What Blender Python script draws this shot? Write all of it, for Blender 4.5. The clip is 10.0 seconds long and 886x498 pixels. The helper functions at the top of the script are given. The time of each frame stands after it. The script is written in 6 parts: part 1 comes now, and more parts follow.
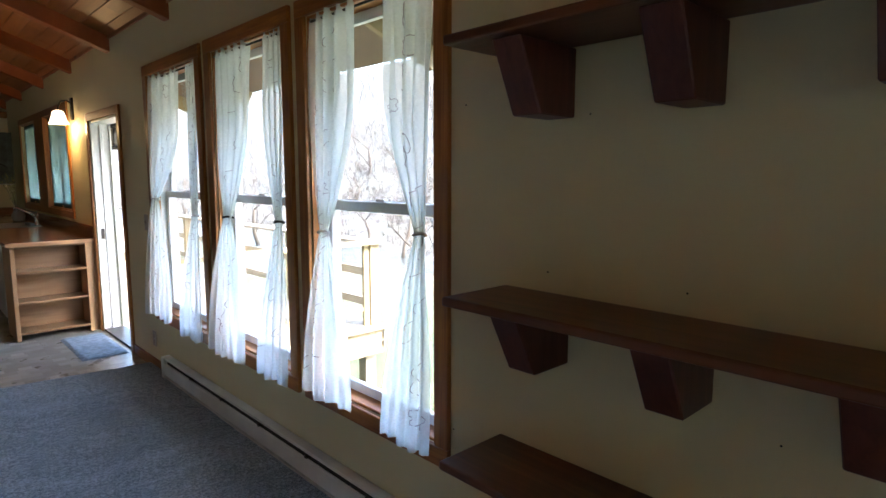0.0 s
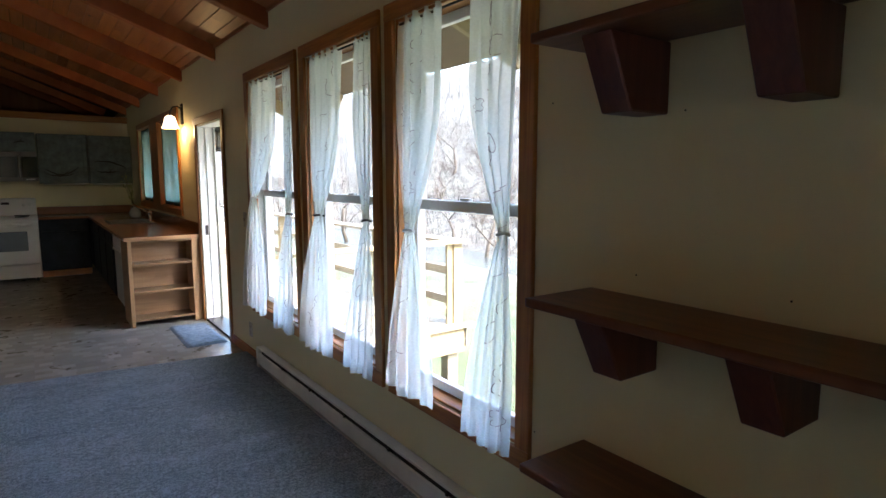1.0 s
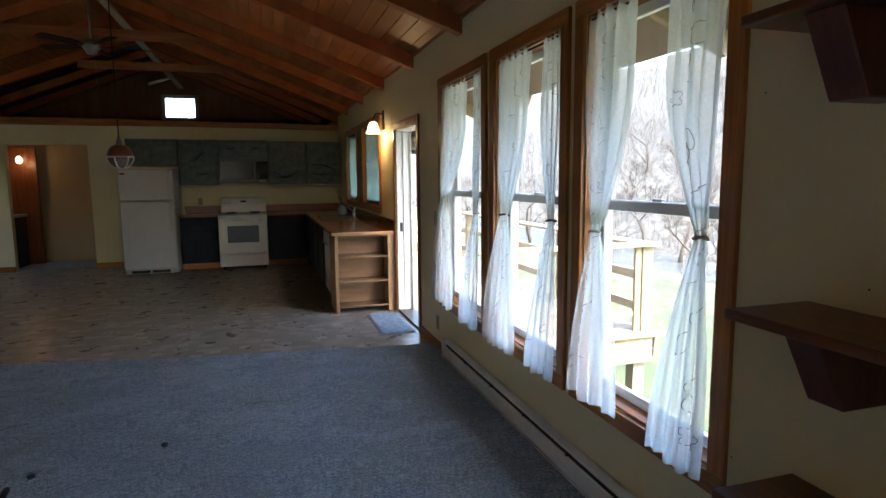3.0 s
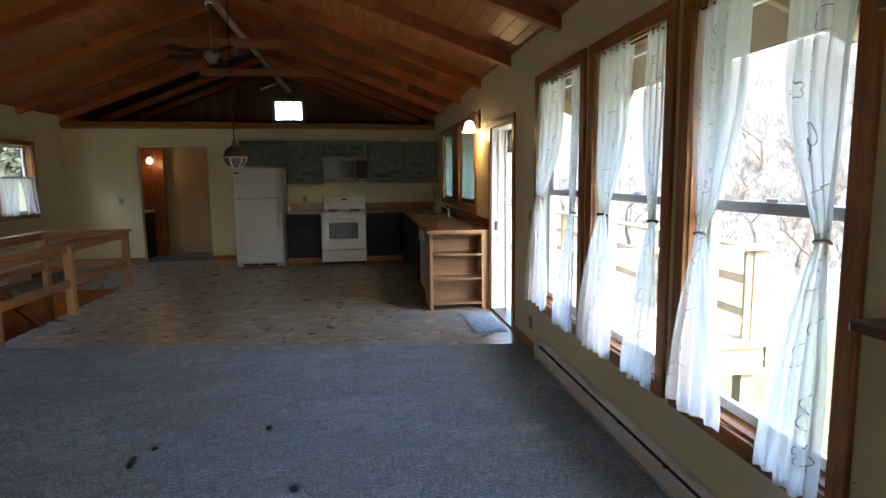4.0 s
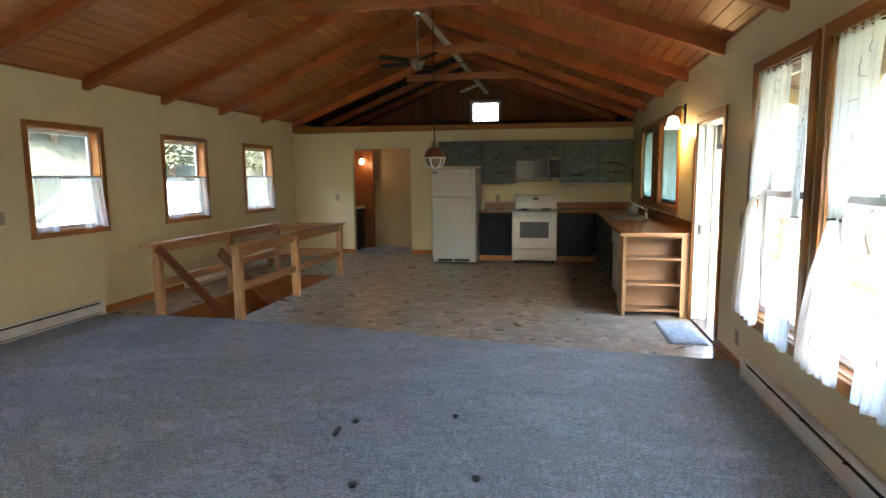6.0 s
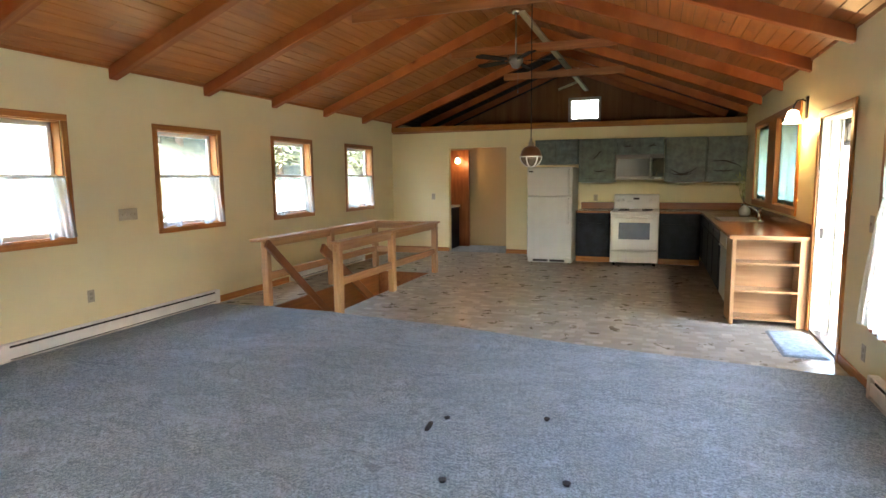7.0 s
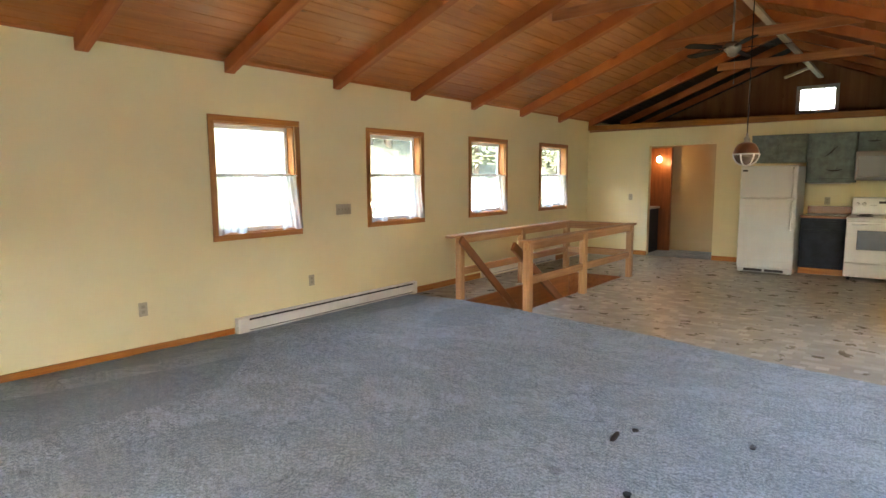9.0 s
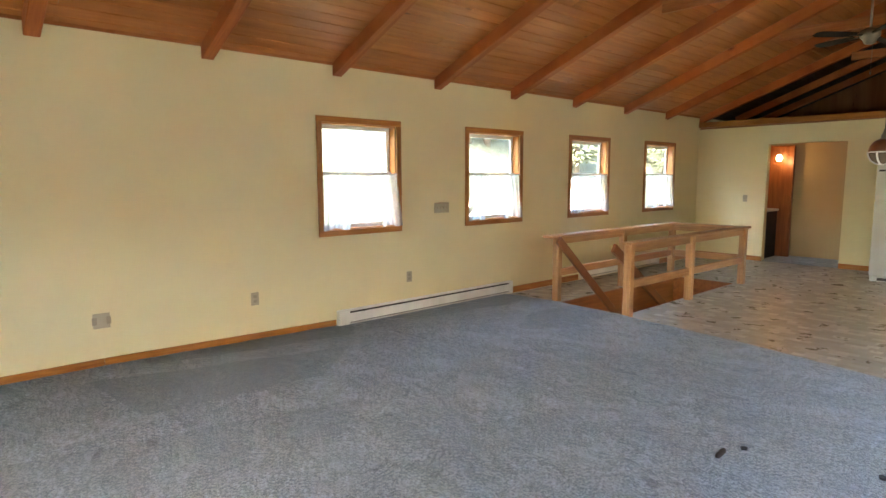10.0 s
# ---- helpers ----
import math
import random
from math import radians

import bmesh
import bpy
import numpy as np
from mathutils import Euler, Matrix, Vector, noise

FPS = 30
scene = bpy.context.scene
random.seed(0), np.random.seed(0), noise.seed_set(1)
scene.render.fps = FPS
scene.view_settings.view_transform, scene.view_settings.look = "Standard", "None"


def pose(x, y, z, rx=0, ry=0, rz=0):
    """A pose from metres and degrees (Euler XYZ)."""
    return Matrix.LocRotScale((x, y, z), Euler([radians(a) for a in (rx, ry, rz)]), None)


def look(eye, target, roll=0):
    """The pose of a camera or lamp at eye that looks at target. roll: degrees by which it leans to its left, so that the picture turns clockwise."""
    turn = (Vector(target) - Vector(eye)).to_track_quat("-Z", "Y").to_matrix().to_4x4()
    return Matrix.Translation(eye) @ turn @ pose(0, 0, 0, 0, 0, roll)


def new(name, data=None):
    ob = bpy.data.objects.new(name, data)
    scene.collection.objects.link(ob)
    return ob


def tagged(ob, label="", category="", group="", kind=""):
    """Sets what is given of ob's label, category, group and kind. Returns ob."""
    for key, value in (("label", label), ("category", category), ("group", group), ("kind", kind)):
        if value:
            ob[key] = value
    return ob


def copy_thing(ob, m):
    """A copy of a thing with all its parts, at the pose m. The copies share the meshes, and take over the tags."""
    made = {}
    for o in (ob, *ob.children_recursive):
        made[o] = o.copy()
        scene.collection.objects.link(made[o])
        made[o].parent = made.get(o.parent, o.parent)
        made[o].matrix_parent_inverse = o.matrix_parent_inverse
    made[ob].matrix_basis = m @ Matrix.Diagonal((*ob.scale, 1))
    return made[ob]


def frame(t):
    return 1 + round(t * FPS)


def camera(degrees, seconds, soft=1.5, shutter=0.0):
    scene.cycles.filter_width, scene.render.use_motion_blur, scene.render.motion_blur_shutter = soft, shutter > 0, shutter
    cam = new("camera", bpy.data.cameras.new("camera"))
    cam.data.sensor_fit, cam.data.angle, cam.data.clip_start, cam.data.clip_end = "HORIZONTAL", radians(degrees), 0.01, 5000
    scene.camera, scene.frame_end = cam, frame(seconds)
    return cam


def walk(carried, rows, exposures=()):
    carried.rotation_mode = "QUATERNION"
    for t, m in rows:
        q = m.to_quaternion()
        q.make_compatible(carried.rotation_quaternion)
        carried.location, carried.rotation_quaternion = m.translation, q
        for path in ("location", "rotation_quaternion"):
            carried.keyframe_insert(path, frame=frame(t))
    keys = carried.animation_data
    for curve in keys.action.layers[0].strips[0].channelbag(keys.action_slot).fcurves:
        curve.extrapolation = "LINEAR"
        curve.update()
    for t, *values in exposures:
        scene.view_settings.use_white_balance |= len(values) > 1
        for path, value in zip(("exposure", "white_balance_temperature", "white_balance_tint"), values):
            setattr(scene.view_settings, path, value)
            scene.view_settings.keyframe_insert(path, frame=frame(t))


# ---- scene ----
cam = camera(74.40, 10.0)

# ---- the walk ----
EYE = 1.502
PATH = [  # seconds, yaw, pitch, roll
    (0, -43.45, -7.12, -0.02),
    (0.5, -39.34, -7.13, 0.03),
    (1, -35.22, -7.15, 0.08),
    (1.5, -31.10, -7.15, 0.20),
    (2, -26.54, -7.18, 0.33),
    (2.5, -21.88, -7.09, 0.44),
    (4, -7.99, -7.10, 0.60),
    (4.5, -3.35, -7.05, 0.60),
    (5, 1.28, -7.09, 0.60),
    (5.5, 5.93, -7.02, 0.58),
    (7, 19.89, -6.97, 0.59),
    (7.5, 24.44, -6.94, 0.56),
    (8, 29.11, -6.90, 0.52),
    (8.5, 33.82, -6.89, 0.45),
    (9, 38.58, -6.88, 0.41),
    (9.5, 43.33, -6.90, 0.31),
    (10, 48.12, -6.93, 0.17),
]
EXPOSURES = [(0, 3.9, 5820, 11), (1, 3.7, 5820, 11), (2.5, 3.52, 5850, 11), (4, 3.95, 6000, 10), (5.5, 4.55, 6250, 10), (7.5, 5.8, 6550, 9), (10, 5.74, 6850, 9)]
walk(cam, [(t, pose(0, 0, EYE, 90 + p, r, y)) for t, y, p, r in PATH], EXPOSURES)

# ---- world, sun and large lights ----
world = bpy.data.worlds.new("sky")
scene.world = world
world.use_nodes = True
wn = world.node_tree
sky = wn.nodes.new("ShaderNodeTexSky")
sky.sky_type, sky.sun_disc = "NISHITA", False
sky.sun_elevation, sky.sun_rotation = radians(45), radians(165)
sky.air_density, sky.dust_density = 1.2, 3.0
wn.links.new(sky.outputs[0], wn.nodes["Background"].inputs[0])
wn.nodes["Background"].inputs[1].default_value = 0.15
sun_data = bpy.data.lights.new("sun", "SUN")
sun_data.energy, sun_data.angle, sun_data.color = 1.4, radians(2.0), (1.0, 0.95, 0.88)
sun = new("sun", sun_data)
sun.matrix_world = look((20, 5, 20), (20 - math.cos(radians(45)) * math.sin(radians(165)), 5 - math.cos(radians(45)) * math.cos(radians(165)), 20 - math.sin(radians(45))))

# ---- plan ----
R, L, F, BACK = 1.424, -5.17, 11.22, -2.8      # inner faces of the long walls, kitchen wall, wall behind
RIDGE_X, RIDGE_Z, EAVE_Z = -1.873, 3.95, 2.635   # underside of the roof boards
GABLE = 14.2
SLOPE_R = (RIDGE_Z - EAVE_Z) / (R - RIDGE_X)
SLOPE_L = (RIDGE_Z - EAVE_Z) / (RIDGE_X - L)


# ---- small tools ----
def box(bm, lo, hi, bevel=0.0, segments=1):
    """An upright box, edges rounded by bevel."""
    x0, y0, z0 = lo
    x1, y1, z1 = hi
    v = [bm.verts.new(p) for p in ((x0, y0, z0), (x1, y0, z0), (x1, y1, z0), (x0, y1, z0), (x0, y0, z1), (x1, y0, z1), (x1, y1, z1), (x0, y1, z1))]
    faces = [bm.faces.new([v[i] for i in q]) for q in ((3, 2, 1, 0), (4, 5, 6, 7), (0, 1, 5, 4), (1, 2, 6, 5), (2, 3, 7, 6), (3, 0, 4, 7))]
    if bevel:
        edges = {e for f in faces for e in f.edges}
        bmesh.ops.bevel(bm, geom=list(edges), offset=bevel, segments=segments, affect="EDGES", profile=0.5)
    return v


def beam(bm, a, b, width, height, bevel=0.004, up=(0, 0, 1)):
    """A straight timber from a to b (centres of its ends), width across, height along up."""
    a, b = Vector(a), Vector(b)
    d = (b - a).normalized()
    s = d.cross(Vector(up)).normalized() * width / 2
    u = s.cross(d).normalized() * height / 2
    v = [bm.verts.new(p + i * s + j * u) for p in (a, b) for i, j in ((-1, -1), (1, -1), (1, 1), (-1, 1))]
    faces = [bm.faces.new([v[i] for i in q]) for q in ((0, 1, 2, 3), (7, 6, 5, 4), (0, 4, 5, 1), (1, 5, 6, 2), (2, 6, 7, 3), (3, 7, 4, 0))]
    bmesh.ops.recalc_face_normals(bm, faces=faces)
    if bevel:
        edges = {e for f in faces for e in f.edges}
        bmesh.ops.bevel(bm, geom=list(edges), offset=bevel, segments=1, affect="EDGES", profile=0.5)


def lathe(bm, profile, centre=(0, 0, 0), steps=24, axis="z"):
    """A turned body from (radius, height) pairs."""
    rings = []
    for r, h in profile:
        ring = []
        for i in range(steps):
            a = 2 * math.pi * i / steps
            p = (r * math.cos(a), r * math.sin(a), h)
            if axis == "x":
                p = (h, p[0], p[1])
            if axis == "y":
                p = (p[0], h, p[1])
            ring.append(bm.verts.new(Vector(p) + Vector(centre)))
        rings.append(ring)
    for a, b in zip(rings, rings[1:]):
        for i in range(steps):
            f = bm.faces.new((a[i], a[(i + 1) % steps], b[(i + 1) % steps], b[i]))
            f.smooth = True
    bm.faces.new(rings[0][::-1])
    bm.faces.new(rings[-1])


def tube(bm, points, radius, steps=8):
    """A round bar along points."""
    points = [Vector(p) for p in points]
    rings = []
    for i, p in enumerate(points):
        d = (points[min(i + 1, len(points) - 1)] - points[max(i - 1, 0)]).normalized()
        s = d.orthogonal().normalized() if i == 0 else (s - d * s.dot(d)).normalized()
        u = d.cross(s)
        r = radius[i] if isinstance(radius, (list, tuple)) else radius
        rings.append([bm.verts.new(p + r * (math.cos(2 * math.pi * k / steps) * s + math.sin(2 * math.pi * k / steps) * u)) for k in range(steps)])
    for a, b in zip(rings, rings[1:]):
        for k in range(steps):
            f = bm.faces.new((a[k], a[(k + 1) % steps], b[(k + 1) % steps], b[k]))
            f.smooth = True
    bm.faces.new(rings[0][::-1])
    bm.faces.new(rings[-1])


def link(name, bm, material, parent=None, label=""):
    bmesh.ops.recalc_face_normals(bm, faces=bm.faces)
    me = bpy.data.meshes.new(name)
    bm.to_mesh(me)
    bm.free()
    me.materials.append(material)
    ob = new(name, me)
    if parent is not None:
        ob.parent = parent
    if label:
        tagged(ob, label)
    return ob


def part(name, bm, material, parent, label=""):
    """One mesh as a part of a thing, or of a part."""
    return link(name, bm, material, parent, label)


def block(name, lo, hi, material, parent=None, label="", bevel=0.0):
    bm = bmesh.new()
    box(bm, lo, hi, bevel)
    return link(name, bm, material, parent, label)


def thing(name, at, label, category, group="", kind=""):
    ob = new(name)
    ob.location = at
    ob.empty_display_size = 0.1
    return tagged(ob, label, category, group, kind)


# ---- materials ----
def nodes_of(name):
    m = bpy.data.materials.new(name)
    m.use_nodes = True
    n = m.node_tree
    return m, n, n.nodes["Principled BSDF"]


def add(n, kind, **values):
    node = n.nodes.new("ShaderNode" + kind)
    for key, value in values.items():
        node.inputs[key.replace("_", " ")].default_value = value
    return node


def ramp(n, source, a, b, lo=0.35, hi=0.65):
    r = n.nodes.new("ShaderNodeValToRGB")
    r.color_ramp.elements[0].position, r.color_ramp.elements[1].position = lo, hi
    r.color_ramp.elements[0].color, r.color_ramp.elements[1].color = (*a, 1), (*b, 1)
    n.links.new(source, r.inputs[0])
    return r.outputs[0]


def mix(n, fac, a, b, kind="MIX"):
    m = n.nodes.new("ShaderNodeMix")
    m.data_type, m.blend_type = "RGBA", kind
    for socket, value in ((m.inputs[0], fac), (m.inputs[6], a), (m.inputs[7], b)):
        if hasattr(value, "is_output"):
            n.links.new(value, socket)
        else:
            socket.default_value = value if isinstance(value, float) else (*value, 1)
    return m.outputs[2]


def coords(n, scale=(1, 1, 1), turn=(0, 0, 0)):
    c = n.nodes.new("ShaderNodeTexCoord")
    m = n.nodes.new("ShaderNodeMapping")
    m.inputs["Scale"].default_value, m.inputs["Rotation"].default_value = scale, turn
    n.links.new(c.outputs["Object"], m.inputs["Vector"])
    return m.outputs[0]


def noise_of(n, vector, scale, detail=4.0, rough=0.55, warp=0.0):
    t = add(n, "TexNoise", Scale=scale, Detail=detail, Roughness=rough, Distortion=warp)
    n.links.new(vector, t.inputs["Vector"])
    return t.outputs[0]


def bumped(n, p, height, strength, distance):
    b = add(n, "Bump", Strength=strength, Distance=distance)
    n.links.new(height, b.inputs["Height"])
    n.links.new(b.outputs[0], p.inputs["Normal"])


def plain(name, colour, rough=0.5, metal=0.0, vary=0.12, scale=6.0, bump=0.1, distance=0.002, fine=120.0):
    """Paint, plastic or metal: broad stains and a fine grain."""
    m, n, p = nodes_of(name)
    v = coords(n)
    broad = ramp(n, noise_of(n, v, scale), [c * (1 - vary) for c in colour], [min(1, c * (1 + vary)) for c in colour])
    n.links.new(broad, p.inputs["Base Color"])
    p.inputs["Roughness"].default_value, p.inputs["Metallic"].default_value = rough, metal
    if bump:
        bumped(n, p, noise_of(n, v, fine, 2.0), bump, distance)
    return m


def wood(name, dark, light, along=(1, 0, 0), rough=0.45, grain=28.0, knots=True, bump=0.15):
    """Timber with grain along an axis, knots, and a shade of its own for each piece."""
    m, n, p = nodes_of(name)
    stretch = [0.06 if a else 1.0 for a in along]
    info = n.nodes.new("ShaderNodeObjectInfo")
    c = n.nodes.new("ShaderNodeTexCoord")
    shift = n.nodes.new("ShaderNodeVectorMath")
    shift.operation = "MULTIPLY_ADD"
    n.links.new(info.outputs["Random"], shift.inputs[0])
    shift.inputs[1].default_value = (7, 11, 13)
    n.links.new(c.outputs["Object"], shift.inputs[2])
    mp = n.nodes.new("ShaderNodeMapping")
    mp.inputs["Scale"].default_value = stretch
    n.links.new(shift.outputs[0], mp.inputs["Vector"])
    g = noise_of(n, mp.outputs[0], grain, 6.0, 0.6, 0.6)
    col = ramp(n, g, dark, light, 0.3, 0.7)
    broad = noise_of(n, shift.outputs[0], 1.6, 2.0)
    col = mix(n, ramp(n, broad, (0.25,) * 3, (0.0,) * 3, 0.3, 0.6), col, [c * 0.55 for c in dark])
    if knots:
        vo = add(n, "TexVoronoi", Scale=3.2)
        mk = n.nodes.new("ShaderNodeMapping")
        mk.inputs["Scale"].default_value = [0.45 if a else 1.6 for a in along]
        n.links.new(shift.outputs[0], mk.inputs["Vector"])
        n.links.new(mk.outputs[0], vo.inputs["Vector"])
        col = mix(n, ramp(n, vo.outputs["Distance"], (0.75,) * 3, (0.0,) * 3, 0.03, 0.1), col, [c * 0.25 for c in dark])
    hue = n.nodes.new("ShaderNodeHueSaturation")
    vary = n.nodes.new("ShaderNodeMapRange")
    vary.inputs["To Min"].default_value, vary.inputs["To Max"].default_value = 0.82, 1.15
    n.links.new(info.outputs["Random"], vary.inputs["Value"])
    n.links.new(vary.outputs[0], hue.inputs["Value"])
    n.links.new(col, hue.inputs["Color"])
    n.links.new(hue.outputs[0], p.inputs["Base Color"])
    p.inputs["Roughness"].default_value = rough
    bumped(n, p, g, bump, 0.002)
    return m


def wall_paint(name, colour):
    m, n, p = nodes_of(name)
    v = coords(n)
    a = ramp(n, noise_of(n, v, 0.9, 3.0), [c * 0.93 for c in colour], colour)
    scuff = ramp(n, noise_of(n, v, 5.0, 8.0, 0.7), (0.12,) * 3, (0.0,) * 3, 0.25, 0.42)
    n.links.new(mix(n, scuff, a, [c * 0.7 for c in colour]), p.inputs["Base Color"])
    p.inputs["Roughness"].default_value = 0.62
    bumped(n, p, noise_of(n, v, 55.0, 5.0, 0.65), 0.22, 0.004)
    return m


def carpet_pile():
    """Blue grey cut pile: tufts, brushed swaths, vacuum wedges and thin wheel grooves."""
    m, n, p = nodes_of("blue grey cut pile carpet")
    v = coords(n)
    dark, mid, light = (0.098, 0.126, 0.160), (0.272, 0.330, 0.388), (0.58, 0.675, 0.765)
    fine = noise_of(n, v, 240.0, 2.0, 0.6)
    tufts = noise_of(n, v, 85.0, 3.0, 0.7)
    clumps = noise_of(n, v, 42.0, 6.0, 0.85)
    col = ramp(n, tufts, dark, light, 0.40, 0.60)
    col = mix(n, ramp(n, clumps, (0.85,) * 3, (0.0,) * 3, 0.38, 0.52), col, dark)
    brushed = noise_of(n, coords(n, (1.0, 1.9, 1.0), (0, 0, 0.35)), 6.5, 6.0, 0.72, 1.4)
    col = mix(n, ramp(n, brushed, (0.45,) * 3, (0.0,) * 3, 0.36, 0.50), col, dark)
    col = mix(n, ramp(n, brushed, (0.0,) * 3, (0.4,) * 3, 0.53, 0.66), col, light)
    swath = noise_of(n, coords(n, (1.0, 1.7, 1.0), (0, 0, 0.6)), 1.3, 3.0, 0.5, 1.2)
    col = mix(n, ramp(n, swath, (0.35,) * 3, (0.0,) * 3, 0.40, 0.52), col, mid)
    col = mix(n, ramp(n, swath, (0.0,) * 3, (0.22,) * 3, 0.50, 0.62), col, light)
    # wedges of pile laid this way and that by the vacuum, plain along the west wall
    wedge = add(n, "TexVoronoi", Scale=1.25)
    n.links.new(coords(n, (1.0, 0.45, 1.0), (0, 0, -0.5)), wedge.inputs["Vector"])
    sep = n.nodes.new("ShaderNodeSeparateXYZ")
    n.links.new(v, sep.inputs[0])
    near = n.nodes.new("ShaderNodeMapRange")
    near.inputs["From Min"].default_value, near.inputs["From Max"].default_value = -2.6, -4.4
    near.inputs["To Min"].default_value, near.inputs["To Max"].default_value = 0.12, 0.55
    n.links.new(sep.outputs[0], near.inputs["Value"])
    laid = ramp(n, wedge.outputs["Color"], (1.0,) * 3, (0.0,) * 3, 0.45, 0.5)
    col = mix(n, mix(n, 1.0, laid, near.outputs[0], "MULTIPLY"), col, (0.150, 0.186, 0.232))
    # thin grooves left by wheels and feet, in patches
    line = n.nodes.new("ShaderNodeMath")
    line.operation = "PINGPONG"
    line.inputs[1].default_value = 0.05
    n.links.new(swath, line.inputs[0])
    groove = ramp(n, line.outputs[0], (0.8,) * 3, (0.0,) * 3, 0.0, 0.010)
    patch = ramp(n, noise_of(n, v, 1.0, 4.0, 0.7), (0.0,) * 3, (1.0,) * 3, 0.50, 0.62)
    groove = mix(n, 1.0, groove, patch, "MULTIPLY")
    col = mix(n, groove, col, (0.075, 0.092, 0.125))
    n.links.new(col, p.inputs["Base Color"])
    p.inputs["Roughness"].default_value = 0.95
    p.inputs["Sheen Weight"].default_value, p.inputs["Sheen Roughness"].default_value = 0.45, 0.4
    p.inputs["Sheen Tint"].default_value = (0.75, 0.87, 1.0, 1)
    h = n.nodes.new("ShaderNodeMath")
    h.operation = "ADD"
    n.links.new(fine, h.inputs[0])
    mul = n.nodes.new("ShaderNodeMath")
    mul.operation = "MULTIPLY_ADD"
    mul.inputs[1].default_value = -0.8
    n.links.new(groove, mul.inputs[0])
    n.links.new(tufts, mul.inputs[2])
    deep = n.nodes.new("ShaderNodeMath")
    deep.operation = "MULTIPLY_ADD"
    deep.inputs[1].default_value = 1.8
    n.links.new(brushed, deep.inputs[0])
    n.links.new(mul.outputs[0], deep.inputs[2])
    n.links.new(deep.outputs[0], h.inputs[1])
    bumped(n, p, h.outputs[0], 1.0, 0.03)
    return m


def sheet_vinyl():
    """Printed stone blocks of three sizes in broken rows, worn and glossy."""
    m, n, p = nodes_of("stone patterned sheet vinyl")
    v = coords(n)

    sep = n.nodes.new("ShaderNodeSeparateXYZ")
    n.links.new(v, sep.inputs[0])

    def calc(kind, a, b=0.0, c=0.0):
        q = n.nodes.new("ShaderNodeMath")
        q.operation = kind
        for socket, value in zip(q.inputs, (a, b, c)):
            if hasattr(value, "is_output"):
                n.links.new(value, socket)
            else:
                socket.default_value = value
        return q.outputs[0]

    def blocks(width, row, slip, seed):
        """A chance value for each block of a running bond."""
        level = calc("FLOOR", calc("DIVIDE", sep.outputs[1], row))
        along = calc("FLOOR", calc("ADD", calc("DIVIDE", sep.outputs[0], width), calc("MULTIPLY", level, slip)))
        pair = n.nodes.new("ShaderNodeCombineXYZ")
        n.links.new(along, pair.inputs[0])
        n.links.new(level, pair.inputs[1])
        pair.inputs[2].default_value = seed
        chance = n.nodes.new("ShaderNodeTexWhiteNoise")
        n.links.new(pair.outputs[0], chance.inputs["Vector"])
        return chance.outputs["Value"]
    large, middle, small = blocks(0.235, 0.16, 0.37, 1.0), blocks(0.135, 0.08, 0.5, 2.0), blocks(0.09, 0.08, 0.31, 3.0)
    grain = noise_of(n, v, 40.0, 5.0, 0.65)
    base = ramp(n, grain, (0.185, 0.166, 0.128), (0.245, 0.223, 0.178), 0.3, 0.7)
    base = mix(n, ramp(n, large, (0.0,) * 3, (0.6,) * 3, 0.1, 1.0), base, (0.305, 0.287, 0.238))
    base = mix(n, ramp(n, middle, (0.0,) * 3, (0.55,) * 3, 0.55, 1.0), base, (0.48, 0.445, 0.375))
    base = mix(n, ramp(n, small, (0.0,) * 3, (0.5,) * 3, 0.86, 1.0), base, (0.64, 0.615, 0.55))
    stain = ramp(n, noise_of(n, v, 0.9, 6.0, 0.65), (0.3,) * 3, (0.0,) * 3, 0.35, 0.6)
    base = mix(n, stain, base, (0.22, 0.185, 0.135))
    n.links.new(base, p.inputs["Base Color"])
    n.links.new(ramp(n, noise_of(n, v, 5.0, 5.0, 0.6), (0.26,) * 3, (0.38,) * 3), p.inputs["Roughness"])
    return m


def glass():
    m, n, p = nodes_of("window glass")
    out = n.nodes["Material Output"]
    t = n.nodes.new("ShaderNodeBsdfTransparent")
    g = n.nodes.new("ShaderNodeBsdfGlossy")
    g.inputs["Roughness"].default_value = 0.02
    lw = add(n, "LayerWeight", Blend=0.5)
    pw = n.nodes.new("ShaderNodeMath")
    pw.operation = "POWER"
    pw.inputs[1].default_value = 5.0
    n.links.new(lw.outputs["Facing"], pw.inputs[0])
    fr = n.nodes.new("ShaderNodeMath")
    fr.operation = "MULTIPLY_ADD"
    fr.inputs[1].default_value, fr.inputs[2].default_value = 0.3, 0.03
    n.links.new(pw.outputs[0], fr.inputs[0])
    s = n.nodes.new("ShaderNodeMixShader")
    n.links.new(fr.outputs[0], s.inputs[0])
    n.links.new(t.outputs[0], s.inputs[1])
    n.links.new(g.outputs[0], s.inputs[2])
    n.links.new(s.outputs[0], out.inputs["Surface"])
    return m


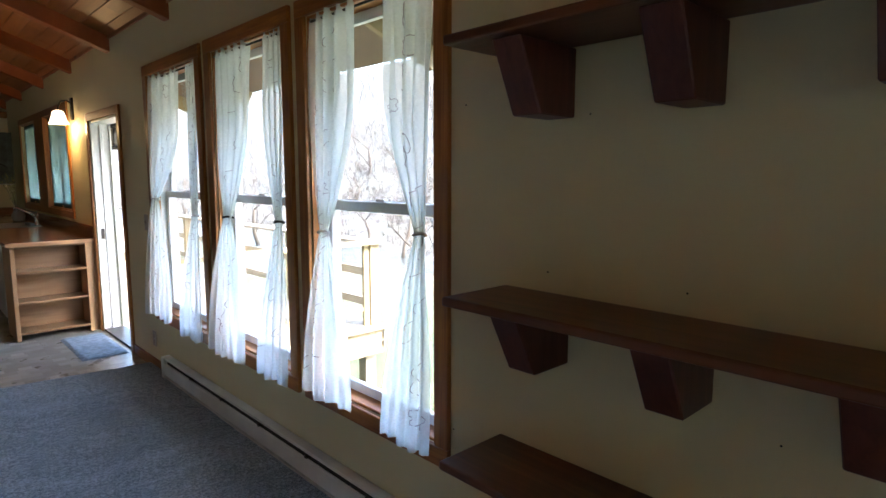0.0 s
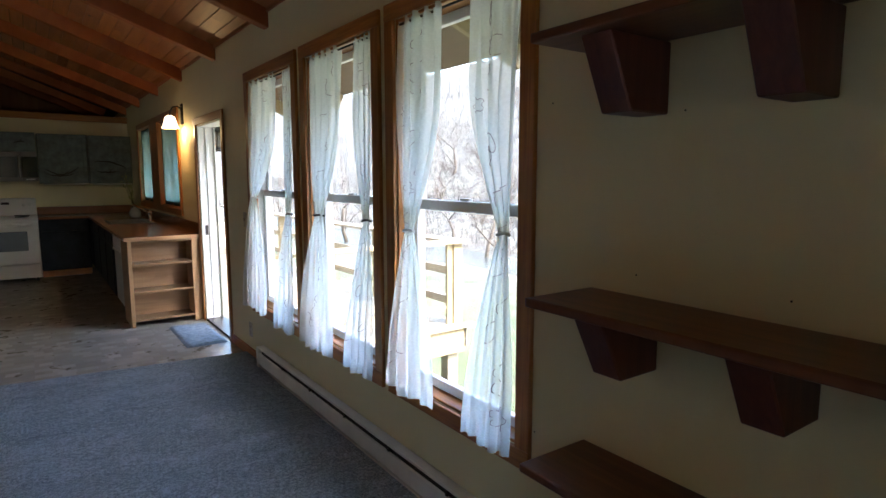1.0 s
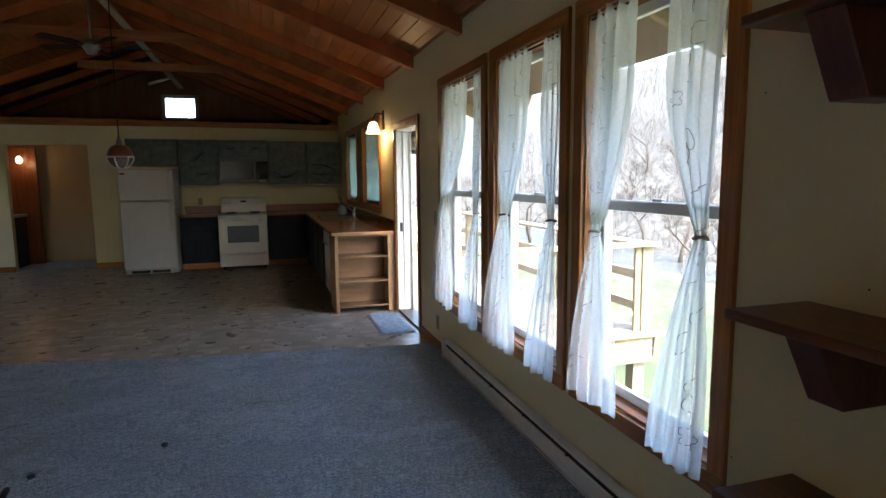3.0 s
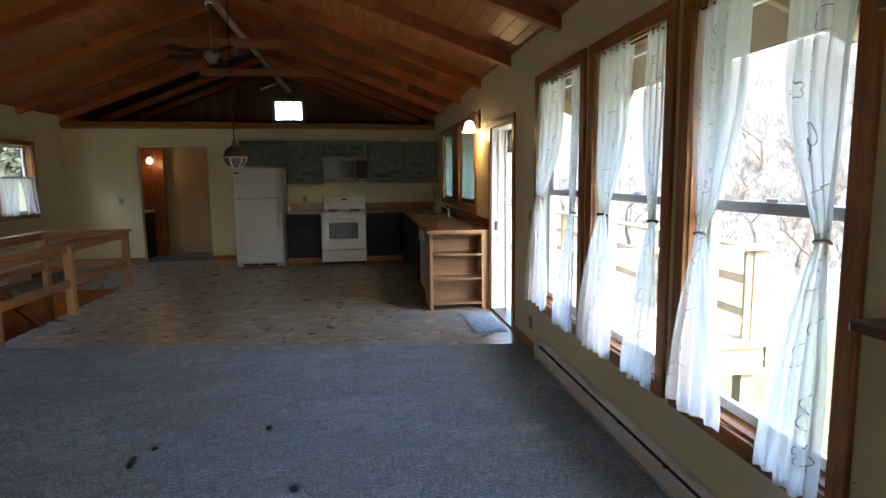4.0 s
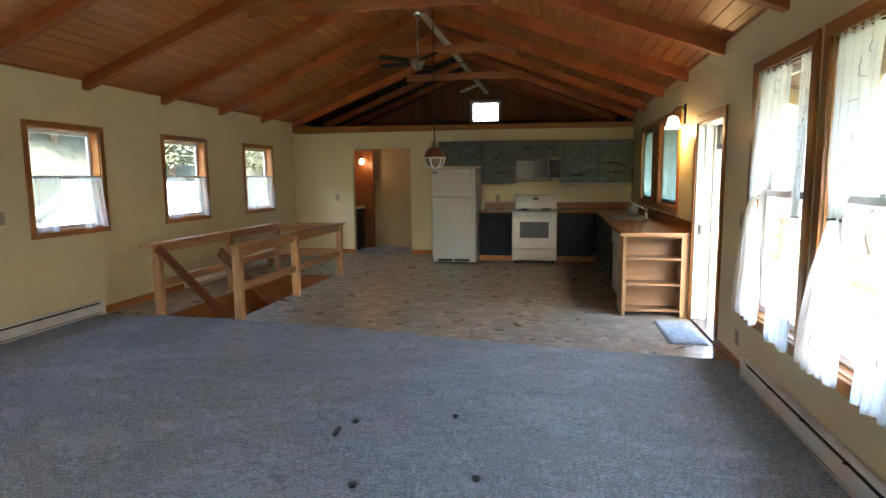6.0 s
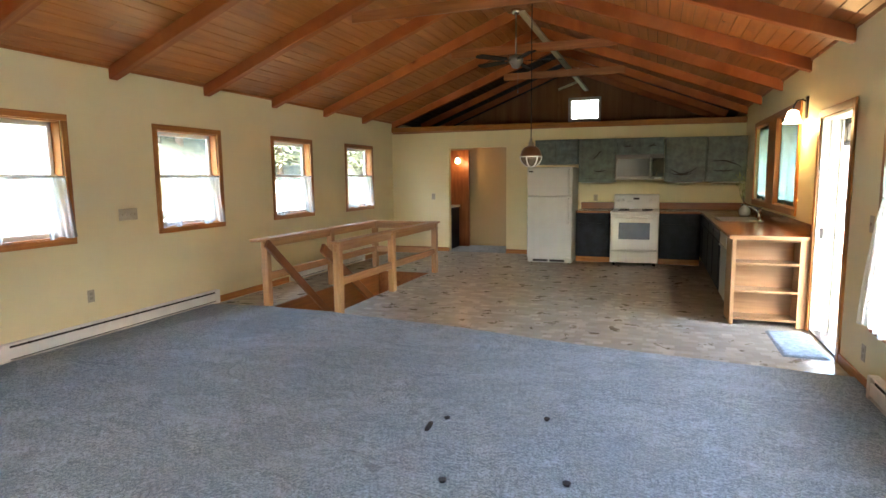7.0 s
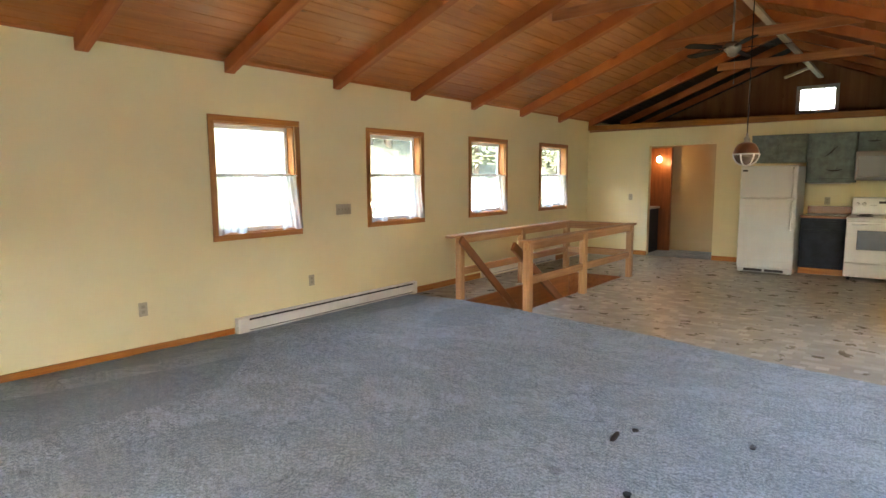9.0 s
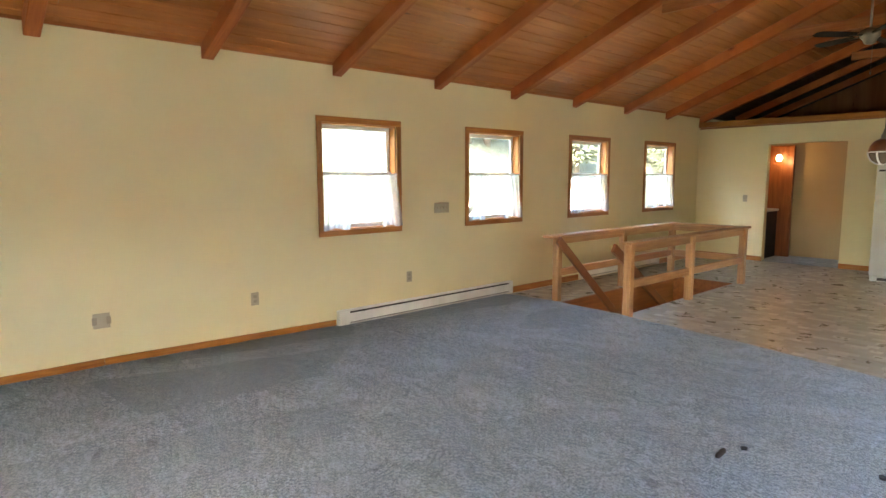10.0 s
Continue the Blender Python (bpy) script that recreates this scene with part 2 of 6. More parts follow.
def sheer(name, clear, white=0.92):
    """Thin woven cloth: part see-through, part scattering on both sides."""
    m, n, p = nodes_of(name)
    out = n.nodes["Material Output"]
    v = coords(n)
    t = n.nodes.new("ShaderNodeBsdfTransparent")
    d = n.nodes.new("ShaderNodeBsdfDiffuse")
    tr = n.nodes.new("ShaderNodeBsdfTranslucent")
    for node in (d, tr):
        node.inputs["Color"].default_value = (white * 0.95, white, white * 0.985, 1)
    both = n.nodes.new("ShaderNodeMixShader")
    both.inputs[0].default_value = 0.6
    n.links.new(d.outputs[0], both.inputs[1])
    n.links.new(tr.outputs[0], both.inputs[2])
    s = n.nodes.new("ShaderNodeMixShader")
    lw = ramp(n, noise_of(n, v, 90.0, 3.0), (1 - clear - 0.025,) * 3, (1 - clear + 0.025,) * 3)
    n.links.new(lw, s.inputs[0])
    n.links.new(t.outputs[0], s.inputs[1])
    n.links.new(both.outputs[0], s.inputs[2])
    n.links.new(s.outputs[0], out.inputs["Surface"])
    return m


def insect_screen():
    """Fine, dusty grey green mesh lit through by the day."""
    m, n, p = nodes_of("grey green insect screen")
    t, l = n.nodes.new("ShaderNodeBsdfTransparent"), n.nodes.new("ShaderNodeBsdfTranslucent")
    s = n.nodes.new("ShaderNodeMixShader")
    l.inputs["Color"].default_value = (0.19, 0.27, 0.235, 1)
    n.links.new(ramp(n, noise_of(n, coords(n), 3.0), (0.60,) * 3, (0.80,) * 3), s.inputs[0])
    n.links.new(t.outputs[0], s.inputs[1])
    n.links.new(l.outputs[0], s.inputs[2])
    n.links.new(s.outputs[0], n.nodes["Material Output"].inputs["Surface"])
    return m


def glow(name, colour, strength):
    m, n, p = nodes_of(name)
    p.inputs["Base Color"].default_value = (*colour, 1)
    p.inputs["Emission Color"].default_value, p.inputs["Emission Strength"].default_value = (*colour, 1), strength
    p.inputs["Roughness"].default_value = 0.3
    return m


CREAM = wall_paint("cream wall paint", (0.79, 0.705, 0.43))
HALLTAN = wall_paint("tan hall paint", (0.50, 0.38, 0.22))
CEDAR_X = wood("red cedar roof timber", (0.33, 0.082, 0.02), (0.54, 0.165, 0.042), (1, 0, 0.3), 0.62)
CEDAR_Y = wood("pine roof boards", (0.38, 0.118, 0.027), (0.53, 0.19, 0.048), (0, 1, 0), 0.42, 16.0)
TRIM_Y = wood("oiled fir trim lengthwise", (0.28, 0.088, 0.013), (0.52, 0.215, 0.036), (0, 1, 0), 0.38, 40.0, False)
TRIM_Z = wood("oiled fir trim upright", (0.28, 0.088, 0.013), (0.52, 0.215, 0.036), (0, 0, 1), 0.38, 40.0, False)
TRIM_X = wood("oiled fir trim across", (0.28, 0.088, 0.013), (0.52, 0.215, 0.036), (1, 0, 0), 0.38, 40.0, False)
SHELFWOOD = wood("dark stained shelf wood", (0.10, 0.032, 0.012), (0.20, 0.07, 0.026), (0, 1, 0), 0.35, 34.0, False)
SHELFWOOD_Z = wood("dark stained bracket wood", (0.075, 0.018, 0.01), (0.15, 0.042, 0.02), (0, 0, 1), 0.4, 34.0, False)
FIR_Z = wood("pale fir post", (0.38, 0.185, 0.075), (0.58, 0.335, 0.15), (0, 0, 1), 0.45, 40.0, False)
FIR_Y = wood("pale fir rail", (0.36, 0.165, 0.062), (0.55, 0.30, 0.125), (0, 1, 0), 0.42, 40.0, False)
# Shelf insides are coloured darker than the sides for their recess shade.
BIRCH_SHADED = wood("birch plywood", (0.215, 0.115, 0.05), (0.29, 0.17, 0.08), (1, 0, 0), 0.45, 22.0, False)
STAIRWOOD = wood("orange stair plywood", (0.24, 0.075, 0.018), (0.42, 0.155, 0.04), (0, 1, 0), 0.35, 14.0, False)
GABLEWOOD = wood("gable plywood", (0.25, 0.10, 0.042), (0.42, 0.19, 0.085), (0, 0, 1), 0.6, 6.0)
COUNTERTOP = wood("brown laminate worktop", (0.17, 0.06, 0.024), (0.29, 0.12, 0.05), (0, 1, 0), 0.22, 20.0, False)
# Bright base colour stands in for the gable window's light on the braces.
LITPINE = wood("pine with light in its colour", (0.68, 0.55, 0.38), (0.85, 0.74, 0.56), (0, 1, 0), 0.5, 30.0, False)
DECKPOST = wood("weathered pine post", (0.21, 0.155, 0.08), (0.33, 0.26, 0.145), (0, 0, 1), 0.7, 30.0)
EAVEWOOD = wood("brown eave boards", (0.075, 0.045, 0.026), (0.145, 0.092, 0.055), (0, 1, 0), 0.7, 20.0)
DECKWOOD = wood("weathered pine deck", (0.24, 0.20, 0.14), (0.36, 0.31, 0.22), (0, 1, 0), 0.7, 30.0)
CARPET = carpet_pile()
VINYL = sheet_vinyl()
GLASS = glass()
SHEER = sheer("white sheer curtain cloth", 0.34, 0.97)
SHEER_THIN = sheer("thin white cafe curtain cloth", 0.28, 0.5)
WHITE = plain("white enamel", (0.62, 0.625, 0.61), 0.3, 0.0, 0.03, 3.0, 0.03)
VINYLFRAME = plain("white vinyl window frame", (0.78, 0.78, 0.78), 0.4, 0.0, 0.04, 3.0, 0.03)
JAMB = plain("white gloss door paint", (0.78, 0.77, 0.74), 0.35, 0.0, 0.05, 3.0, 0.05)
HEATERWHITE = plain("off white heater enamel", (0.76, 0.76, 0.73), 0.4, 0.0, 0.07, 5.0, 0.05)
SLOT = plain("dark heater slot", (0.02, 0.02, 0.022), 0.7, 0.0)
BEIGE = plain("beige plastic plate", (0.42, 0.37, 0.26), 0.45, 0.0, 0.05)
CABBLUE = plain("worn blue green cabinet paint", (0.105, 0.142, 0.135), 0.5, 0.0, 0.3, 9.0, 0.25)
CABNAVY = plain("navy cabinet paint", (0.009, 0.013, 0.023), 0.5, 0.0, 0.3, 7.0, 0.15)
CABNAVY.node_tree.nodes["Principled BSDF"].inputs["Specular IOR Level"].default_value = 0.2
STEEL = plain("brushed steel", (0.36, 0.35, 0.33), 0.34, 1.0, 0.05, 20.0, 0.05)
CHROME = plain("chrome", (0.75, 0.75, 0.76), 0.08, 1.0, 0.02, 8.0, 0.0)
BLACKGLASS = plain("black oven glass", (0.012, 0.013, 0.016), 0.06, 0.0, 0.1, 3.0, 0.0)
DARKMETAL = plain("dark bronze metal", (0.035, 0.03, 0.028), 0.4, 0.7, 0.2)
MATBLUE = plain("grey blue doormat pile", (0.23, 0.27, 0.30), 0.95, 0.0, 0.25, 30.0, 0.9, 0.01, 90.0)

# ---- large structure ----
def wall_with_holes(name, axis, inner, thick, along, z0, z1, holes, material):
    """A wall slab from inner outwards by thick, along a stretch, with rectangular holes (a, b, low, high) cut through."""
    bm = bmesh.new()
    cuts = sorted({along[0], along[1], *[h[0] for h in holes], *[h[1] for h in holes]})
    for a, b in zip(cuts, cuts[1:]):
        spans, z = [], z0
        for h in sorted([h for h in holes if h[0] <= a and h[1] >= b], key=lambda h: h[2]):
            if h[2] > z:
                spans.append((z, h[2]))
            z = h[3]
        if z < z1:
            spans.append((z, z1))
        for lo, hi in spans:
            p, q = min(inner, inner + thick), max(inner, inner + thick)
            if axis == "x":
                box(bm, (p, a, lo), (q, b, hi))
            else:
                box(bm, (a, p, lo), (b, q, hi))
    bmesh.ops.remove_doubles(bm, verts=bm.verts, dist=1e-5)
    return tagged(link(name, bm, material), kind="structure")


WT = 0.15
TALL = [(1.46, 2.47), (2.53, 3.53), (3.60, 4.66)]          # outer trim of the three tall windows
TALL_Z = (0.425, 2.285)
SMALL = [(2.96, 4.005), (4.995, 6.06), (7.09, 8.15), (9.205, 10.28)]
SMALL_Z = (0.915, 2.118)
KITCHEN_WIN = (7.15, 10.15, 1.05, 2.27)
DOOR = (5.385, 6.33, 0.0, 2.01)
TR = 0.075                                                  # width of the window trim

right_holes = [(a + TR, b - TR, TALL_Z[0] + TR, TALL_Z[1] - TR) for a, b in TALL]
# First hole here is unseen, added to let daylight in beyond the shelves.
right_holes += [(-2.72, -1.32, 0.3, 2.4), (KITCHEN_WIN[0] + TR, KITCHEN_WIN[1] - TR, KITCHEN_WIN[2] + TR, KITCHEN_WIN[3] - TR), DOOR]
left_holes = [(a + 0.06, b - 0.06, SMALL_Z[0] + 0.06, SMALL_Z[1] - 0.06) for a, b in SMALL]
OPENING = (-3.93, -2.745, 0.0, 2.083)
tagged(wall_with_holes("wall_east", "x", R, WT, (BACK, GABLE), -0.05, EAVE_Z, right_holes, CREAM), "cream painted drywall with tall windows and a door", "wall")
tagged(wall_with_holes("wall_west", "x", L, -WT, (BACK, GABLE), -0.05, EAVE_Z, left_holes, CREAM), "cream painted drywall with four small windows", "wall")
tagged(wall_with_holes("wall_north", "y", F, 0.12, (L, R), 0.0, 2.40, [OPENING], CREAM), "cream painted kitchen wall with a hall opening", "wall")
# Unseen opening behind the camera; its size and height are set to light the room.
tagged(wall_with_holes("wall_south", "y", BACK, -0.12, (L, R), -0.05, 4.0, [(-2.3, -0.83, 1.45, 2.3)], CREAM), "cream painted end wall with an unseen high window opening sized for light", "wall")

gable_window = (-1.95, -1.27, 2.80, 3.295)
tagged(wall_with_holes("wall_gable", "y", GABLE, 0.12, (L, R), 2.3, 4.2, [gable_window], GABLEWOOD), "bare plywood gable wall above the loft", "wall")

# floor with the stair hole
HOLE = (-4.25, -3.34, 5.70, 8.57)
bm = bmesh.new()
xs, ys = (L - WT, HOLE[0], HOLE[1], R + WT), (BACK, HOLE[2], HOLE[3], GABLE)
for i in range(3):
    for j in range(3):
        if (i, j) != (1, 1):
            for v in box(bm, (xs[i], ys[j], -0.22), (xs[i + 1], ys[j + 1], 0.0)):
                if v.co.x < L:          # the old floor sags towards the west wall
                    v.co.z -= 0.06
bmesh.ops.remove_doubles(bm, verts=bm.verts, dist=1e-5)
tagged(link("floor", bm, VINYL), "brown stone patterned sheet vinyl floor", "floor", kind="structure")

# carpet: a thick sheet with a rounded, slightly wavy far edge
EDGE = ((L, 5.70), (-3.39, 5.58), (-1.9, 5.40), (-0.54, 5.12), (1.26, 4.91), (R, 4.90))


def edge_y(x):
    for (xa, ya), (xb, yb) in zip(EDGE, EDGE[1:]):
        if x <= xb:
            return ya + (yb - ya) * (x - xa) / (xb - xa)
    return EDGE[-1][1]


def stroke_relief(x, y, strokes):
    """Shallow furrows with a raised lip along the curved strokes of a vacuum and of dragged chairs."""
    h = 0.0
    for cx, cy, r, a0, a1, w in strokes:
        dx, dy = x - cx, y - cy
        if abs(dx) > r + 0.1 or abs(dy) > r + 0.1:
            continue
        d = math.hypot(dx, dy) - r
        if abs(d) > 3 * w:
            continue
        a = math.degrees(math.atan2(dy, dx)) % 360
        fade = min(1.0, ((a - a0) % 360) / 12, ((a1 - a) % 360) / 12) if (a - a0) % 360 < (a1 - a0) % 360 else 0.0
        h += fade * (0.0025 * math.exp(-((d - 1.4 * w) / w) ** 2) - 0.0035 * math.exp(-(d / (0.7 * w)) ** 2))
    return h


def vacuum_strokes():
    rnd = random.Random(77)
    out = []
    for k in range(75):
        x, y, r = rnd.uniform(-4.6, 1.1), rnd.uniform(1.2, 4.9), rnd.choice((0.25, 0.45, 0.9, 1.6))
        a = rnd.uniform(0, 360)
        turn = rnd.uniform(40, 120) * (0.45 / r) ** 0.5
        for i in range(rnd.choice((1, 2, 2, 3))):          # a few strokes side by side
            q = r + i * rnd.uniform(0.07, 0.11)
            out.append((x - r * math.cos(radians(a + turn / 2)), y - r * math.sin(radians(a + turn / 2)), q, a + rnd.uniform(-6, 6), a + turn + rnd.uniform(-6, 6), rnd.uniform(0.021, 0.028)))
    return out


def build_carpet():
    bm = bmesh.new()
    strokes = vacuum_strokes()
    nx, ny = 400, 470
    grid = []
    for i in range(nx + 1):
        x = L + (R - L) * i / nx
        y1 = edge_y(x) + 0.008 * noise.noise((x * 9, 0, 0))
        col = []
        for j in range(ny + 1):
            y = BACK + (y1 - BACK) * j / ny
            h = 0.028 + 0.004 * noise.noise((x * 2.3, y * 2.3, 3)) + 0.003 * noise.noise((x * 9, y * 9, 7))
            for cx, cy, r in DENTS:
                d = math.hypot(x - cx, y - cy)
                h -= 0.05 * math.exp(-(d / r) ** 4)
                h += 0.006 * math.exp(-((d - 1.5 * r) / (0.4 * r)) ** 2)
            if y > 0.8:
                h += stroke_relief(x, y, strokes)
            sag = 0.05 * min(1.0, max(0.0, (HOLE[0] - x) / (HOLE[0] - L))) * min(1.0, max(0.0, (y - 1.0) / 2.4))
            col.append(bm.verts.new((x, y, (max(0.004, h) if j < ny else 0.001) - sag)))
        grid.append(col)
    for i in range(nx):
        for j in range(ny):
            f = bm.faces.new((grid[i][j], grid[i + 1][j], grid[i + 1][j + 1], grid[i][j + 1]))
            f.smooth = True
    return tagged(link("carpet", bm, CARPET), "blue grey cut pile carpet with vacuum marks", "carpet", kind="structure")


DENTS = [(-0.359, 2.710, 0.035), (-0.582, 3.440, 0.032), (-1.169, 3.262, 0.032), (-0.942, 2.549, 0.035)]
build_carpet()
# Dark dishes in the dents stand in for their shade and crushed pile.
DENT_SHADE = plain("crushed pile with dent shade in its colour", (0.035, 0.04, 0.05), 0.95, 0.0, 0.3, 60.0, 0.5)
for cx, cy, r in DENTS:
    r *= 0.62
    bm = bmesh.new()
    lathe(bm, [(0.0, 0.002), (r * 0.5, 0.004), (r * 0.75, 0.012), (r * 0.95, 0.024)], (cx, cy, 0.005), 14)
    tagged(link("carpet_dent", bm, DENT_SHADE), "carpet dent with its shade put in as dark pile", "dent", kind="structure")

# roof boards: one ceiling mesh, boards along the ridge with open joints
def build_ceiling():
    bm = bmesh.new()
    for x_eave, sign in ((L - WT, 1), (R + WT, -1)):
        span = abs(RIDGE_X - x_eave)
        slope = SLOPE_L if sign > 0 else SLOPE_R
        count = int(span / 0.112)
        for k in range(count):
            a, b = k * span / count + 0.004, (k + 1) * span / count - 0.004
            xa, xb = x_eave + sign * a, x_eave + sign * b
            za, zb = RIDGE_Z - slope * abs(xa - RIDGE_X), RIDGE_Z - slope * abs(xb - RIDGE_X)
            y = BACK
            while y < GABLE:
                y2 = min(GABLE, y + random.uniform(2.2, 4.2))
                if y < F + 0.06 < y2:
                    y2 = F + 0.06
                dz = random.uniform(-0.002, 0.002)
                v = [bm.verts.new(p) for p in ((xa, y + 0.002, za + dz), (xb, y + 0.002, zb + dz), (xb, y2 - 0.002, zb + dz), (xa, y2 - 0.002, za + dz),
                                               (xa, y + 0.002, za + 0.03), (xb, y + 0.002, zb + 0.03), (xb, y2 - 0.002, zb + 0.03), (xa, y2 - 0.002, za + 0.03))]
                for q in ((0, 1, 2, 3), (7, 6, 5, 4), (0, 4, 5, 1), (1, 5, 6, 2), (2, 6, 7, 3), (3, 7, 4, 0)):
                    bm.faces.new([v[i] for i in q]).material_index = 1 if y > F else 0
                y = y2
    ceiling = link("ceiling", bm, BOARDS)
    ceiling.data.materials.append(LOFT_BLACK)          # near-black material on the boards over the loft
    return tagged(ceiling, "varnished knotty pine board ceiling", "ceiling", kind="structure")


def board_material():
    m = CEDAR_Y.copy()
    m.name = "varnished pine boards"
    n = m.node_tree
    geo = n.nodes.new("ShaderNodeNewGeometry")
    for node in [q for q in n.nodes if q.bl_idname == "ShaderNodeObjectInfo"]:
        for l in list(node.outputs["Random"].links):
            n.links.new(geo.outputs["Random Per Island"], l.to_socket)
    for node in [q for q in n.nodes if q.bl_idname == "ShaderNodeMapRange"]:
        node.inputs["To Min"].default_value, node.inputs["To Max"].default_value = 0.92, 1.06
    return m


BOARDS = board_material()
LOFT_BLACK = plain("near black loft boards", (0.022, 0.018, 0.016), 0.55, 0.0, 0.4, 2.5, 0.5, 0.01, 30.0)
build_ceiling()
# roof deck above the boards, carried out over the eaves
bm = bmesh.new()
for x_eave, slope in ((L - 0.55, SLOPE_L), (R + 1.05, SLOPE_R)):
    z = RIDGE_Z - slope * abs(x_eave - RIDGE_X) + 0.034
    a = [bm.verts.new(p) for p in ((x_eave, BACK - 0.3, z), (RIDGE_X, BACK - 0.3, RIDGE_Z + 0.034), (RIDGE_X, GABLE + 0.4, RIDGE_Z + 0.034), (x_eave, GABLE + 0.4, z))]
    b = [bm.verts.new(v.co + Vector((0, 0, 0.08))) for v in a]
    for q in ((a[3], a[2], a[1], a[0]), b, (a[0], a[1], b[1], b[0]), (a[2], a[3], b[3], b[2]), (a[3], a[0], b[0], b[3])):
        bm.faces.new(q)
tagged(link("roof", bm, EAVEWOOD), "board roof with wide eaves", "roof", kind="structure")

# rafters: each runs from the west wall over the ridge to the east wall
WEST_Y = [-0.55, 0.70, 1.94, 3.22, 4.56, 5.87, 7.21, 8.59, 9.94, 11.25]
EAST_Y = [-1.45, -0.07, 1.33, 2.73, 4.13, 5.53, 6.90, 8.31, 9.83, 11.25]


def rafter(y_wall, y_ridge, x_wall, label):
    slope = SLOPE_L if x_wall < RIDGE_X else SLOPE_R
    depth = 0.15
    bm = bmesh.new()
    beam(bm, (x_wall, y_wall, EAVE_Z - depth / 2 - 0.004), (RIDGE_X, y_ridge, RIDGE_Z - depth / 2 - 0.004), 0.105, depth, 0.006)
    return tagged(link("rafter", bm, CEDAR_X), label, "rafter", "roof rafters")


for yl, yr in zip(WEST_Y, EAST_Y):
    rafter(yl, yl, L - 0.1, "red brown timber rafter over the small windows")
    rafter(yr, yl, R + 0.1, "red brown timber rafter over the tall windows")
bm = bmesh.new()
beam(bm, (RIDGE_X, BACK, RIDGE_Z - 0.09), (RIDGE_X, GABLE, RIDGE_Z - 0.09), 0.05, 0.16)
tagged(link("ridge_beam", bm, CEDAR_Y), "dark timber ridge beam under the roof", "beam", kind="structure")
for x, z, name in ((L + 0.002, 2.632, "frieze"), (R - 0.014, 2.632, "frieze")):
    tagged(block(name, (min(x, x + 0.012), BACK, z - 0.018), (max(x, x + 0.012), F, z + 0.014), CEDAR_Y), "brown wooden trim under the eaves", "trim", kind="structure")
# plate over the kitchen wall and the loft floor behind it
bm = bmesh.new()
beam(bm, (L, F - 0.012, 2.485), (R, F - 0.012, 2.425), 0.06, 0.10, 0.006)
tagged(link("wall_plate", bm, TRIM_X), "brown timber plate on the kitchen wall", "beam", kind="structure")
tagged(block("loft_floor", (L, F + 0.03, 2.36), (R, GABLE, 2.44), GABLEWOOD), "plywood loft floor above the hall", "floor", kind="structure")

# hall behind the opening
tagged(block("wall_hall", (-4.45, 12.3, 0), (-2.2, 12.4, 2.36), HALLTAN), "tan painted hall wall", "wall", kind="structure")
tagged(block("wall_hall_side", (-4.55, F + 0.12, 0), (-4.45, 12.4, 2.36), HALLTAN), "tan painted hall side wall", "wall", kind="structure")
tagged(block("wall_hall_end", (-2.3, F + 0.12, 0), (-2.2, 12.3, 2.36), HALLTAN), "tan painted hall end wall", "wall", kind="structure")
tagged(block("hall_carpet", (-4.45, F + 0.02, 0.0), (-2.3, 12.3, 0.012), CARPET), "blue grey carpet in the hall", "carpet", kind="structure")


def baseboard(lo, hi, material):
    return tagged(block("baseboard", lo, hi, material, None, "", 0.004), "oiled fir baseboard", "baseboard", kind="structure")


baseboard((L, BACK, 0.0), (L + 0.016, 1.0, 0.085), TRIM_Y)
for v in baseboard((L, 1.002, 0.0), (L + 0.016, 3.13, 0.085), TRIM_Y).data.vertices:
    v.co.z -= 0.042 * (v.co.y - 1.0) / 2.13
baseboard((L, 5.86, -0.042), (L + 0.016, 7.38, 0.043), TRIM_Y)
baseboard((L, 9.77, -0.04), (L + 0.016, F, 0.045), TRIM_Y)
baseboard((R - 0.016, 4.47, 0.0), (R, 5.30, 0.085), TRIM_Y)
baseboard((L + 0.016, F - 0.016, 0.0), (OPENING[0], F, 0.085), TRIM_X)
baseboard((OPENING[1], F - 0.016, 0.0), (-2.05, F, 0.085), TRIM_X)


